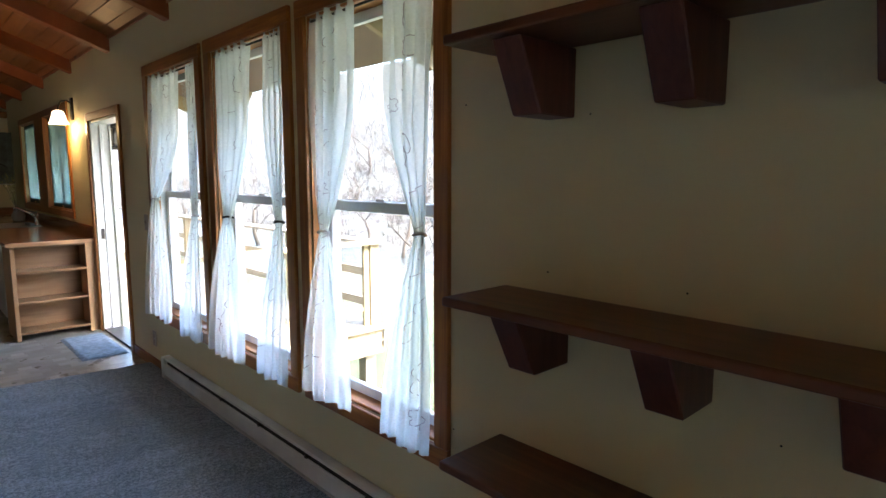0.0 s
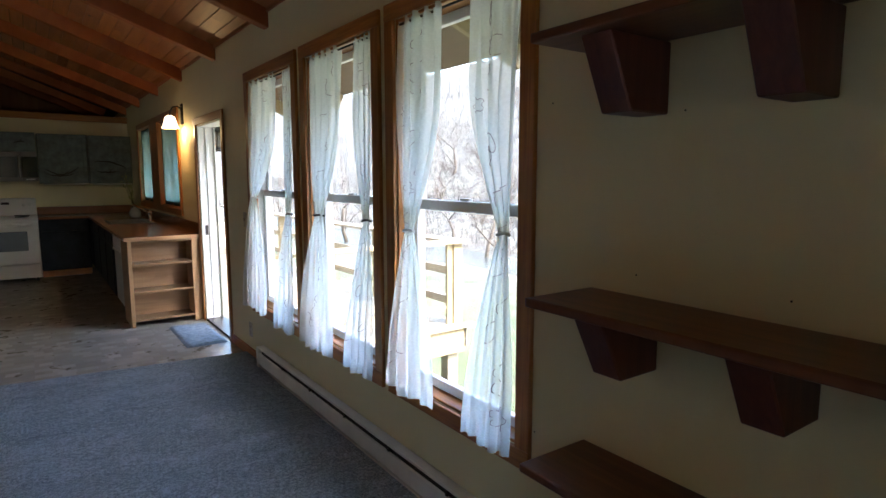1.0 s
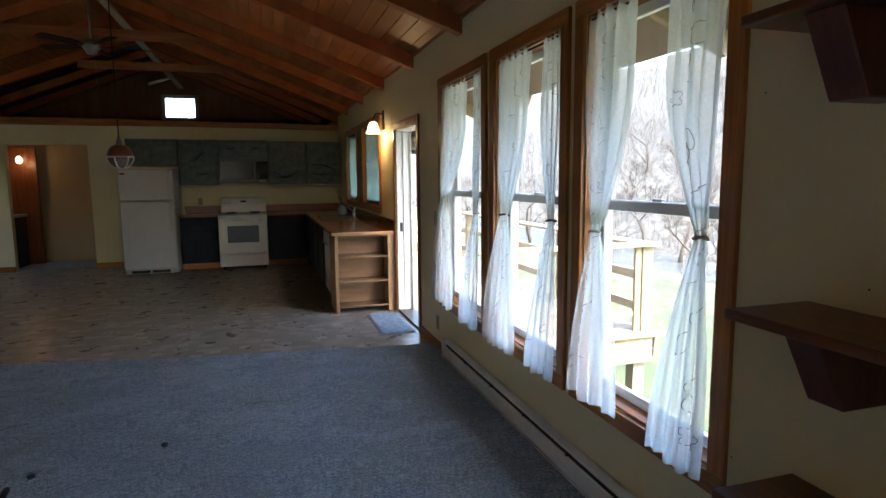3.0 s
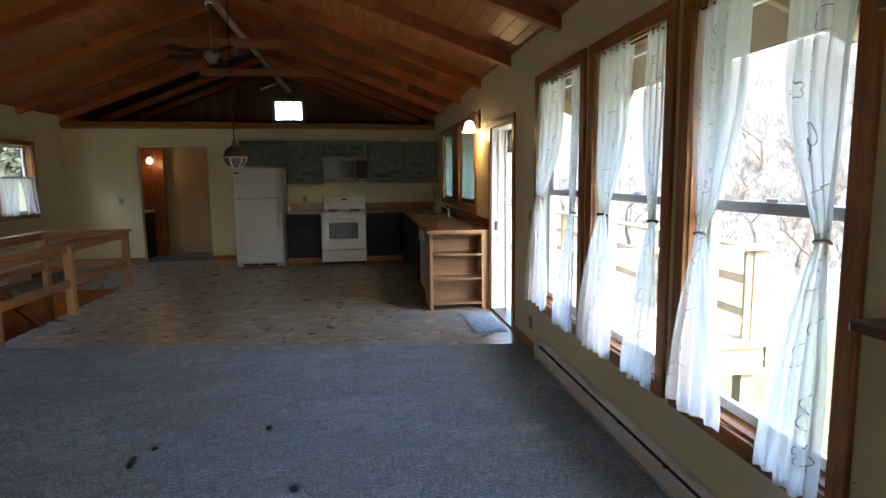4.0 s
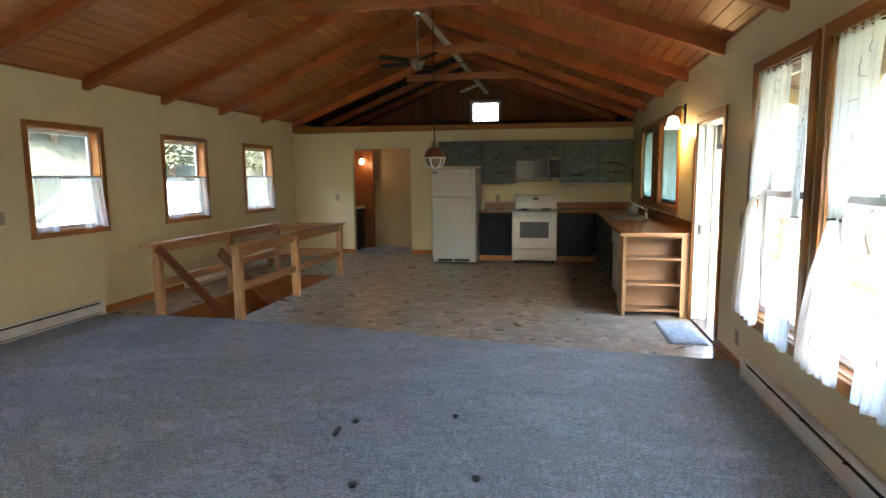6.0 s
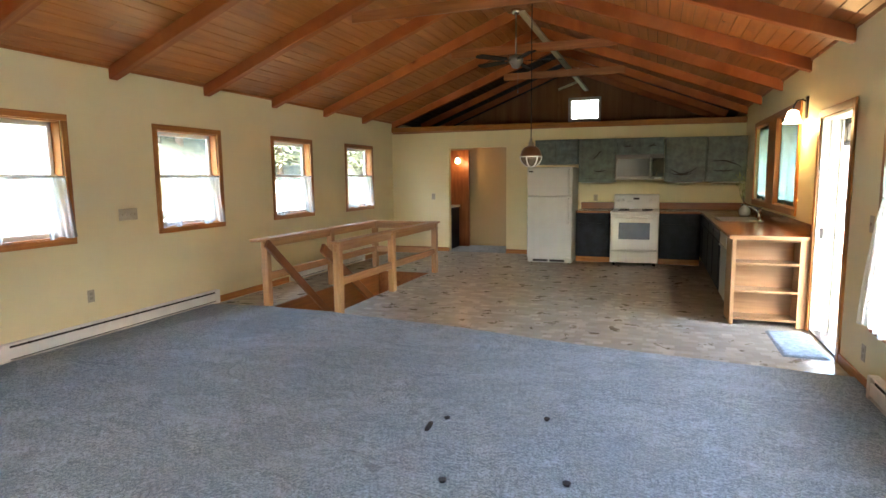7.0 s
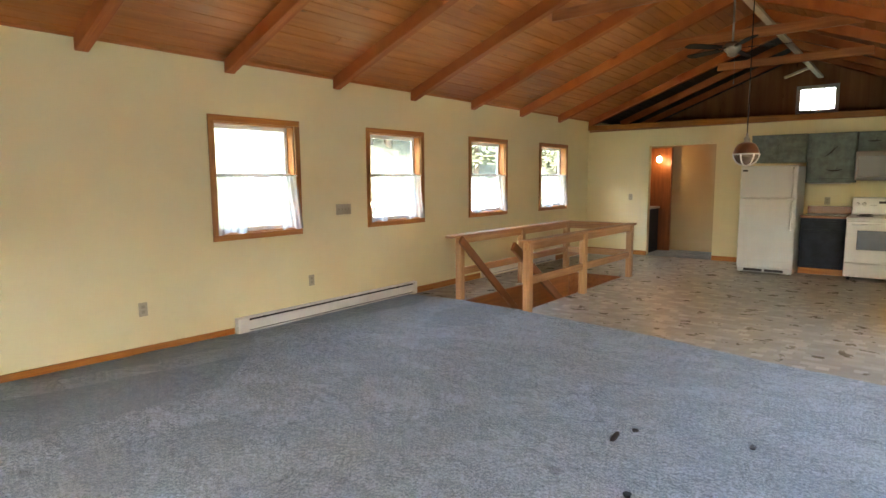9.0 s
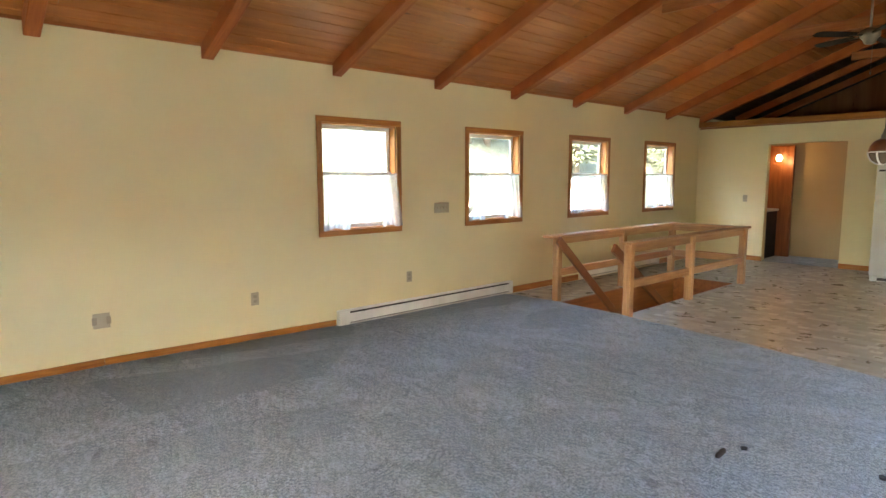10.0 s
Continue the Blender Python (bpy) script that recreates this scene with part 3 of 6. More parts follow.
# ---- windows ----
def tall_window(index, a, b):
    z0, z1 = TALL_Z
    w = thing("window_%d" % index, (R, (a + b) / 2, z0), "tall double hung window with oiled fir trim", "window", kind="structure")
    oy, oz = (a + b) / 2, z0

    def bit(name, lo, hi, material, bevel=0.003, parent=w):
        return block(name, (lo[0] - R, lo[1] - oy, lo[2] - oz), (hi[0] - R, hi[1] - oy, hi[2] - oz), material, parent, "", bevel)
    # trim boards, proud of the wall
    bit("trim", (R - 0.02, a, z1 - TR), (R + 0.002, b, z1), TRIM_Y)
    bit("trim", (R - 0.02, a, z0), (R + 0.002, b, z0 + TR), TRIM_Y)
    bit("trim", (R - 0.019, a, z0 + TR), (R + 0.002, a + TR, z1 - TR), TRIM_Z)
    bit("trim", (R - 0.019, b - TR, z0 + TR), (R + 0.002, b, z1 - TR), TRIM_Z)
    ia, ib, i0, i1 = a + TR, b - TR, z0 + TR, z1 - TR
    # jamb lining
    for x0, x1, material, name in ((R + 0.002, R + 0.035, TRIM_Z, "lining"), (R + 0.0352, R + WT, VINYLFRAME, "jamb_liner")):
        bit(name, (x0, ia, i0), (x1, ia + 0.012, i1), material, 0.0)
        bit(name, (x0, ib - 0.012, i0), (x1, ib, i1), material, 0.0)
    bit("lining", (R + 0.002, ia + 0.012, i1 - 0.012), (R + WT, ib - 0.012, i1), TRIM_Y)
    bit("window_sill", (R + 0.002, ia + 0.012, i0), (R + WT, ib - 0.012, i0 + 0.014), TRIM_Y)
    ia, ib, i0, i1 = ia + 0.012, ib - 0.012, i0 + 0.014, i1 - 0.012
    mid = 1.372
    for lo, hi, x in ((i0, mid + 0.02, R + 0.075), (mid - 0.025, i1, R + 0.105)):
        bm = bmesh.new()
        for p, q in (((x, ia, lo), (x + 0.028, ib, lo + 0.045)), ((x, ia, hi - 0.045), (x + 0.028, ib, hi)), ((x, ia, lo + 0.045), (x + 0.028, ia + 0.045, hi - 0.045)), ((x, ib - 0.045, lo + 0.045), (x + 0.028, ib, hi - 0.045))):
            box(bm, (p[0] - R, p[1] - oy, p[2] - oz), (q[0] - R, q[1] - oy, q[2] - oz), 0.003)
        sash = part("sash", bm, VINYLFRAME, w, "white vinyl sash")
        pane = bit("pane", (x + 0.012, ia + 0.045, lo + 0.045), (x + 0.015, ib - 0.045, hi - 0.045), GLASS, 0.0, sash)
        pane.visible_shadow = False
    bit("sash_lock", (R + 0.07, (ia + ib) / 2 - 0.03, mid + 0.022), (R + 0.10, (ia + ib) / 2 + 0.03, mid + 0.034), VINYLFRAME, 0.004)
    return w


for i, (a, b) in enumerate(TALL):
    tall_window(i + 1, a, b)


def small_window(index, a, b):
    z0, z1 = SMALL_Z
    oy, oz = (a + b) / 2, z0
    w = thing("window_%d" % index, (L, oy, oz), "small double hung window with oiled fir trim", "window", kind="structure")

    def bit(name, lo, hi, material, bevel=0.003, parent=w):
        return block(name, (lo[0], lo[1] - oy, lo[2] - oz), (hi[0], hi[1] - oy, hi[2] - oz), material, parent, "", bevel)
    t = 0.06
    bit("trim", (-0.002, a, z1 - t), (0.02, b, z1), TRIM_Y)
    bit("trim", (-0.002, a, z0), (0.02, b, z0 + t), TRIM_Y)
    bit("trim", (-0.002, a, z0 + t), (0.019, a + t, z1 - t), TRIM_Z)
    bit("trim", (-0.002, b - t, z0 + t), (0.019, b, z1 - t), TRIM_Z)
    ia, ib, i0, i1 = a + t, b - t, z0 + t, z1 - t
    bit("lining", (-WT, ia, i0), (-0.002, ia + 0.012, i1), TRIM_Z)
    bit("lining", (-WT, ib - 0.012, i0), (-0.002, ib, i1), TRIM_Z)
    bit("lining", (-WT, ia + 0.012, i1 - 0.012), (-0.002, ib - 0.012, i1), TRIM_Y)
    bit("window_sill", (-WT, ia + 0.012, i0), (-0.002, ib - 0.012, i0 + 0.014), TRIM_Y)
    ia, ib, i0, i1 = ia + 0.012, ib - 0.012, i0 + 0.014, i1 - 0.012
    mid = (i0 + i1) / 2 + 0.03
    for lo, hi, x in ((i0, mid + 0.02, -0.105), (mid - 0.02, i1, -0.135)):
        bm = bmesh.new()
        for p, q in (((x, ia, lo), (x + 0.028, ib, lo + 0.04)), ((x, ia, hi - 0.04), (x + 0.028, ib, hi)), ((x, ia, lo + 0.04), (x + 0.028, ia + 0.04, hi - 0.04)), ((x, ib - 0.04, lo + 0.04), (x + 0.028, ib, hi - 0.04))):
            box(bm, (p[0], p[1] - oy, p[2] - oz), (q[0], q[1] - oy, q[2] - oz), 0.003)
        sash = part("sash", bm, VINYLFRAME, w, "white vinyl sash")
        pane = bit("pane", (x + 0.012, ia + 0.04, lo + 0.04), (x + 0.015, ib - 0.04, hi - 0.04), GLASS, 0.0, sash)
        pane.visible_shadow = False
    return w


for i, (a, b) in enumerate(SMALL):
    small_window(i + 4, a, b)

# ---- kitchen window, door, gable window ----
def kitchen_window():
    a, b, z0, z1 = KITCHEN_WIN
    oy = (a + b) / 2
    w = thing("window_8", (R, oy, z0), "wide two sash kitchen window with fir trim", "window", kind="structure")

    def bit(name, lo, hi, material, bevel=0.003, parent=w):
        return block(name, (lo[0] - R, lo[1] - oy, lo[2] - z0), (hi[0] - R, hi[1] - oy, hi[2] - z0), material, parent, "", bevel)
    bit("trim", (R - 0.02, a, z1 - TR), (R + 0.002, b, z1), TRIM_Y)
    bit("trim", (R - 0.02, a, z0), (R + 0.002, b, z0 + TR), TRIM_Y)
    bit("trim", (R - 0.019, a, z0 + TR), (R + 0.002, a + TR, z1 - TR), TRIM_Z)
    bit("trim", (R - 0.019, b - TR, z0 + TR), (R + 0.002, b, z1 - TR), TRIM_Z)
    bit("mullion", (R - 0.02, 8.44, z0 + TR), (R + WT, 8.98, z1 - TR), TRIM_Z)
    for ya, yb in ((a + TR, 8.44), (8.98, b - TR)):
        i0, i1 = z0 + TR, z1 - TR
        bit("lining", (R + 0.002, ya, i1 - 0.012), (R + WT, yb, i1), TRIM_Y)
        bit("window_sill", (R + 0.002, ya, i0), (R + WT, yb, i0 + 0.014), TRIM_Y)
        bm = bmesh.new()
        x = R + 0.05
        lo, hi = i0 + 0.014, i1 - 0.012
        for p, q in (((x, ya, lo), (x + 0.05, yb, lo + 0.06)), ((x, ya, hi - 0.06), (x + 0.05, yb, hi)), ((x, ya, lo + 0.06), (x + 0.05, ya + 0.06, hi - 0.06)),
                     ((x, yb - 0.06, lo + 0.06), (x + 0.05, yb, hi - 0.06)), ((x, (ya + yb) / 2 - 0.03, lo + 0.06), (x + 0.05, (ya + yb) / 2 + 0.03, hi - 0.06))):
            box(bm, (p[0] - R, p[1] - oy, p[2] - z0), (q[0] - R, q[1] - oy, q[2] - z0), 0.004)
        sash = part("sash", bm, SASHGREEN, w, "pale grey green sash")
        for c, d in ((ya + 0.06, (ya + yb) / 2 - 0.03), ((ya + yb) / 2 + 0.03, yb - 0.06)):
            pane = bit("pane", (x + 0.02, c, lo + 0.06), (x + 0.024, d, hi - 0.06), GLASS, 0.0, sash)
            pane.visible_shadow = False
        bit("insect_screen", (R + 0.036, ya + 0.012, lo), (R + 0.038, yb - 0.012, hi), SCREEN, 0.0)
        bit("crank", (R + 0.03, (ya + yb) / 2 + 0.05, lo), (R + 0.05, (ya + yb) / 2 + 0.14, lo + 0.025), CHROME, 0.004)


SCREEN = insect_screen()
SASHGREEN = plain("pale grey green sash paint", (0.36, 0.46, 0.44), 0.4, 0.0, 0.08, 4.0, 0.05)
kitchen_window()


def doorway():
    a, b, z0, z1 = DOOR
    d = thing("door_1", (R, (a + b) / 2, 0), "open doorway to the deck with white jambs", "door", kind="structure")
    oy = (a + b) / 2

    def bit(name, lo, hi, material, label="", bevel=0.003):
        return block(name, (lo[0] - R, lo[1] - oy, lo[2]), (hi[0] - R, hi[1] - oy, hi[2]), material, d, label, bevel)
    t = 0.07
    bit("casing", (R - 0.018, a - t, 0), (R + 0.001, a, z1 + t), TRIM_Z)
    bit("casing", (R - 0.018, b, 0), (R + 0.001, b + t, z1 + t), TRIM_Z)
    bit("casing", (R - 0.018, a, z1), (R + 0.001, b, z1 + t), TRIM_Y)
    bit("jamb", (R + 0.001, a, 0), (R + WT + 0.02, a + 0.02, z1), JAMB)
    bit("jamb", (R + 0.001, b - 0.02, 0), (R + WT + 0.02, b, z1), JAMB)
    bit("jamb", (R + 0.001, a + 0.02, z1 - 0.02), (R + WT + 0.02, b - 0.02, z1), JAMB)
    bit("stop", (R + 0.07, b - 0.035, 0), (R + 0.10, b - 0.02, z1 - 0.02), JAMB)
    bit("stop", (R + 0.07, a + 0.02, 0), (R + 0.10, a + 0.035, z1 - 0.02), JAMB)
    bit("threshold", (R + 0.001, a + 0.02, 0.0), (R + WT + 0.03, b - 0.02, 0.022), DARKMETAL)
    bit("strike_plate", (R + 0.03, b - 0.0225, 0.90), (R + 0.06, b - 0.0195, 1.0), DARKMETAL, "dark strike plate", 0.0)
    bit("screen_door_rail", (R + WT + 0.004, b - 0.045, 0.02), (R + WT + 0.018, b - 0.021, z1 - 0.022), STEEL, "thin metal storm door channel", 0.0)


doorway()


def gable_light():
    a, b, z0, z1 = gable_window
    w = thing("window_9", ((a + b) / 2, GABLE, z0), "small white loft window with grille bars", "window", kind="structure")
    ox = (a + b) / 2
    bm = bmesh.new()
    t = 0.04
    for lo, hi in (((a - 0.03, -0.02, z0 - 0.03), (b + 0.03, 0.06, z0 + t)), ((a - 0.03, -0.02, z1 - t), (b + 0.03, 0.06, z1 + 0.03)), ((a - 0.03, -0.02, z0 + t), (a + t, 0.06, z1 - t)), ((b - t, -0.02, z0 + t), (b + 0.03, 0.06, z1 - t))):
        box(bm, (lo[0] - ox, lo[1], lo[2] - z0), (hi[0] - ox, hi[1], hi[2] - z0), 0.003)
    part("window_frame", bm, VINYLFRAME, w)
    for k in (1, 2):
        block("grille_bar", (a + (b - a) * k / 3 - 0.01 - ox, 0.02, t), (a + (b - a) * k / 3 + 0.01 - ox, 0.03, z1 - z0 - t), VINYLFRAME, w)
    block("grille_bar", (a + t - ox, 0.018, (z1 - z0) / 2 - 0.005), (b - t - ox, 0.032, (z1 - z0) / 2 + 0.005), VINYLFRAME, w)
    pane = block("pane", (a + t - ox, 0.034, t), (b - t - ox, 0.037, z1 - z0 - t), GLASS, w)
    pane.visible_shadow = False


gable_light()


# ---- curtains ----
def stitched(bm, points, size):
    tube(bm, points, size, 5)


def motif_points(kind, y, z, s, turn, surface):
    """A leaf, flower or tendril outline, stitched on the cloth."""
    out = []
    for k in range(25):
        a = k / 24 * 2 * math.pi
        if kind == 0:
            r = s * (0.55 + 0.45 * abs(math.sin(2.5 * a)))
            p = (r * math.cos(a), r * math.sin(a))
        elif kind == 1:
            p = (s * 0.4 * math.sin(a), s * math.cos(a))
        else:
            u = k / 24
            p = (s * 0.5 * math.sin(u * 5), s * 2.4 * (u - 0.5))
        q = (p[0] * math.cos(turn) - p[1] * math.sin(turn), p[0] * math.sin(turn) + p[1] * math.cos(turn))
        out.append(surface(y + q[0], z + q[1]))
    return out


def curtain(top, waist, foot, z_top, z_tie, z_foot, tie_material, tie_label, seed, label):
    """A sheer panel gathered on a rod, tied in at a waist, flaring to its hem; each span is (far y, near y)."""
    rnd = random.Random(seed)
    oy = (top[0] + top[1]) / 2
    root = thing("curtain", (R, oy, z_foot), label, "curtain", "sheer curtains of the tall windows")
    cols, rows = 72, 56
    phase, folds = rnd.uniform(0, 6), rnd.choice((4, 5, 5))

    def span(z):
        if z >= z_tie:
            u = (z - z_tie) / (z_top - z_tie)
            k = math.sin(min(1.0, u / 0.62) * math.pi / 2)
            return [waist[i] + (top[i] - waist[i]) * k for i in (0, 1)]
        u = (z_tie - z) / (z_tie - z_foot)
        k = math.sin(u * math.pi / 2) ** 0.9
        return [waist[i] + (foot[i] - waist[i]) * k for i in (0, 1)]

    def depth(z, u):
        a, b = span(z)
        wide = abs(a - b)
        out = -0.02 + 0.03 * max(0, (z - z_tie) / (z_top - z_tie)) - 0.045 * max(0, (z_tie - z) / (z_tie - z_foot))
        amp = 0.004 + 0.016 * min(1.0, wide / 0.34)
        if z < z_tie:
            amp *= 0.75
        fold = math.sin(u * folds * 2 * math.pi + phase + 1.3 * math.sin(z * 2.1 + phase))
        fold += 0.3 * math.sin(u * folds * 4.3 * math.pi + 2 * phase + z * 1.7)
        return out + amp * fold - 0.012 * noise.noise((u * 3, z * 2, seed))

    bm = bmesh.new()
    grid = []
    for j in range(rows + 1):
        z = z_top - (z_top - z_foot) * j / rows
        a, b = span(z)
        row = []
        for i in range(cols + 1):
            u = i / cols
            y = a + (b - a) * u + 0.006 * math.sin(u * folds * 12 + z * 3)
            zz = z + (0.012 * math.sin(u * 9 + phase) + 0.01 * noise.noise((u * 6, seed, 1)) if j == rows else 0)
            row.append(bm.verts.new((depth(z, u), y - oy, zz - z_foot)))
        grid.append(row)
    for j in range(rows):
        for i in range(cols):
            f = bm.faces.new((grid[j][i], grid[j][i + 1], grid[j + 1][i + 1], grid[j + 1][i]))
            f.smooth = True
    part("panel", bm, SHEER, root)

    def surface(y, z):
        z = min(max(z, z_foot + 0.02), z_top - 0.05)
        a, b = span(z)
        u = min(max((y - a) / (b - a), 0.02), 0.98)
        return (depth(z, u) - 0.003, a + (b - a) * u - oy, z - z_foot)

    bm = bmesh.new()
    for k in range(15):
        z = z_top - 0.12 - (z_top - z_foot - 0.2) * (k + rnd.uniform(-0.3, 0.3)) / 14.5
        a, b = span(z)
        y = a + (b - a) * rnd.uniform(0.15, 0.85)
        stitched(bm, motif_points(rnd.choice((0, 1, 2, 2)), y, z, rnd.uniform(0.025, 0.05), rnd.uniform(-0.7, 0.7), surface), 0.0019)
    tagged(part("embroidery", bm, THREAD, root, "grey embroidered leaves and tendrils"), kind="stuff")
    # hem and heading: doubled cloth
    for zt, zb, name in ((z_foot + 0.065, z_foot + 0.004, "hem"), (z_top + 0.03, z_top - 0.03, "heading")):
        bm = bmesh.new()
        rows2 = []
        for z in (zt, zb):
            zc = min(z, z_top)
            a, b = span(zc)
            rows2.append([bm.verts.new((depth(zc, i / cols) + 0.004, a + (b - a) * i / cols - oy, z - z_foot)) for i in range(cols + 1)])
        for i in range(cols):
            f = bm.faces.new((rows2[0][i], rows2[0][i + 1], rows2[1][i + 1], rows2[1][i]))
            f.smooth = True
        part(name, bm, SHEER, root)
    # the tie: a ring round the waist
    bm = bmesh.new()
    c, half = (waist[0] + waist[1]) / 2, abs(waist[0] - waist[1]) / 2 + 0.004
    loop = [(-0.02 + 0.02 * math.sin(t), c - oy + half * math.cos(t), z_tie - z_foot + 0.004 * math.sin(2 * t)) for t in [2 * math.pi * k / 20 for k in range(21)]]
    tube(bm, loop, 0.006, 6)
    part("tie_back", bm, tie_material, root, tie_label)
    return root


THREAD = plain("grey embroidery thread", (0.30, 0.28, 0.29), 0.8, 0.0)
BLACKTIE = plain("black elastic", (0.015, 0.015, 0.018), 0.7, 0.0)
WHITETIE = plain("white cotton tie", (0.75, 0.75, 0.76), 0.8, 0.0)
curtain((2.372, 2.03), (2.29, 2.235), (2.43, 2.03), 2.185, 1.255, 0.49, WHITETIE, "white cotton tie", 1, "white embroidered sheer curtain tied at the waist")
curtain((1.83, 1.555), (1.63, 1.585), (1.80, 1.515), 2.185, 1.29, 0.475, WHITETIE, "white cotton tie", 2, "white embroidered sheer curtain pinched at the waist")
curtain((3.435, 3.0), (3.33, 3.22), (3.54, 3.07), 2.185, 1.27, 0.45, BLACKTIE, "black elastic tie", 3, "white embroidered sheer curtain with a loose black tie")
curtain((2.83, 2.63), (2.705, 2.64), (2.88, 2.585), 2.185, 1.275, 0.46, BLACKTIE, "black elastic tie", 4, "white embroidered sheer curtain with a black tie band")
curtain((4.56, 4.03), (4.56, 4.45), (4.74, 4.22), 2.185, 1.34, 0.48, WHITETIE, "white cotton tie", 5, "white embroidered sheer curtain knotted with white cloth")
curtain((3.86, 3.70), (3.81, 3.735), (3.98, 3.64), 2.185, 1.25, 0.45, WHITETIE, "white cotton tie", 6, "narrow white sheer curtain tied at the waist")
for a, b in TALL:
    bm = bmesh.new()
    tube(bm, [(R + 0.012, a + TR + 0.012, 2.185), (R + 0.012, b - TR - 0.012, 2.185)], 0.006, 8)
    tagged(link("curtain_rod", bm, DARKMETAL), "thin dark tension rod in the window frame", "curtain rod", "tension rods")


def cafe_curtain(a, b, seed, gap):
    """A pair of short curtains over the lower sash, drooping open in the middle by gap."""
    rnd = random.Random(seed)
    z_top, z_foot = 1.545, 0.985
    root = thing("cafe_curtain", (L, (a + b) / 2, z_foot), "thin white cafe curtain pair over the lower sash", "curtain", "cafe curtains")
    oy = (a + b) / 2
    mid = oy + rnd.uniform(-0.05, 0.05)
    for lo, hi, side in ((a + 0.07, mid, 0), (mid, b - 0.06, 1)):
        bm = bmesh.new()
        grid = []
        ph = rnd.uniform(0, 6)
        for j in range(19):
            u = j / 18
            z = z_top + (z_foot - z_top) * u
            p, q = lo, hi
            if side == 0:
                q = hi - gap * (0.5 + 0.6 * u)
            else:
                p = lo + gap * (0.5 + 0.6 * u)
            p, q = p - 0.03 * u * (side == 0), q + 0.05 * u * (side == 1)
            row = []
            for i in range(41):
                w = i / 40
                x = 0.014 + 0.02 * u + 0.007 * math.sin(w * 26 + ph + u) + 0.006 * math.sin(w * 11 + 2 * ph)
                row.append(bm.verts.new((x, p + (q - p) * w - oy, z - z_foot + (0.012 * math.sin(w * 8 + ph) if j == 18 else 0))))
            grid.append(row)
        for j in range(18):
            for i in range(40):
                f = bm.faces.new((grid[j][i], grid[j][i + 1], grid[j + 1][i + 1], grid[j + 1][i]))
                f.smooth = True
        part("panel", bm, SHEER_THIN, root)
    bm = bmesh.new()
    tube(bm, [(0.014, a + 0.06 - oy, z_top - z_foot), (0.014, b - 0.06 - oy, z_top - z_foot)], 0.006, 8)
    part("rod", bm, VINYLFRAME, root, "white rod")


for k, ((a, b), gap) in enumerate(zip(SMALL, (0.19, 0.16, 0.20, 0.10))):
    cafe_curtain(a, b, 20 + k, gap)


# ---- wall shelves ----
def wall_shelf(z, y0, y1, bracket_ys, drop):
    s = thing("wall_shelf", (R, y1, z), "dark stained wooden wall shelf on tapered block brackets", "shelf", "wall shelves")
    bm = bmesh.new()
    deep = 0.285
    box(bm, (-deep, y0 - y1, -0.028), (0, 0, 0), 0.006, 2)
    part("board", bm, SHELFWOOD, s)
    for yb in bracket_ys:
        bm = bmesh.new()
        w = 0.048
        top = [(-0.25, yb - y1 - w, -0.03), (-0.25, yb - y1 + w, -0.03), (0, yb - y1 + w, -0.03), (0, yb - y1 - w, -0.03)]
        low = [(-0.16, yb - y1 - w, -0.03 - drop), (-0.16, yb - y1 + w, -0.03 - drop), (0, yb - y1 + w, -0.03 - drop), (0, yb - y1 - w, -0.03 - drop)]
        a, b = [bm.verts.new(p) for p in top], [bm.verts.new(p) for p in low]
        bm.faces.new(a)
        bm.faces.new(b[::-1])
        for i in range(4):
            bm.faces.new((a[i], b[i], b[(i + 1) % 4], a[(i + 1) % 4]))
        bmesh.ops.recalc_face_normals(bm, faces=bm.faces)
        bmesh.ops.bevel(bm, geom=list(bm.edges), offset=0.004, segments=1, affect="EDGES")
        part("bracket", bm, SHELFWOOD_Z, s, "tapered wooden block bracket")
    return s


wall_shelf(1.155, -1.2, 1.21, (1.01, 0.59, 0.19, -0.25, -0.75), 0.175)
wall_shelf(0.648, -1.2, 1.222, (1.01, 0.59, 0.19, -0.25, -0.75), 0.175)
wall_shelf(1.885, -1.2, 1.205, (1.01, 0.60, 0.19, -0.25, -0.75), 0.19)
bm = bmesh.new()
for y, z in ((1.391, 1.737), (0.912, 1.672), (1.043, 1.215), (0.618, 1.212), (1.446, 0.587), (0.386, 0.894)):
    lathe(bm, [(0.003, 0.0), (0.002, -0.002)], (R - 0.0005, y, z), 8, "x")
tagged(link("nail_holes", bm, BLACKTIE), "small dark nail holes in the wall", "nail holes", kind="stuff")


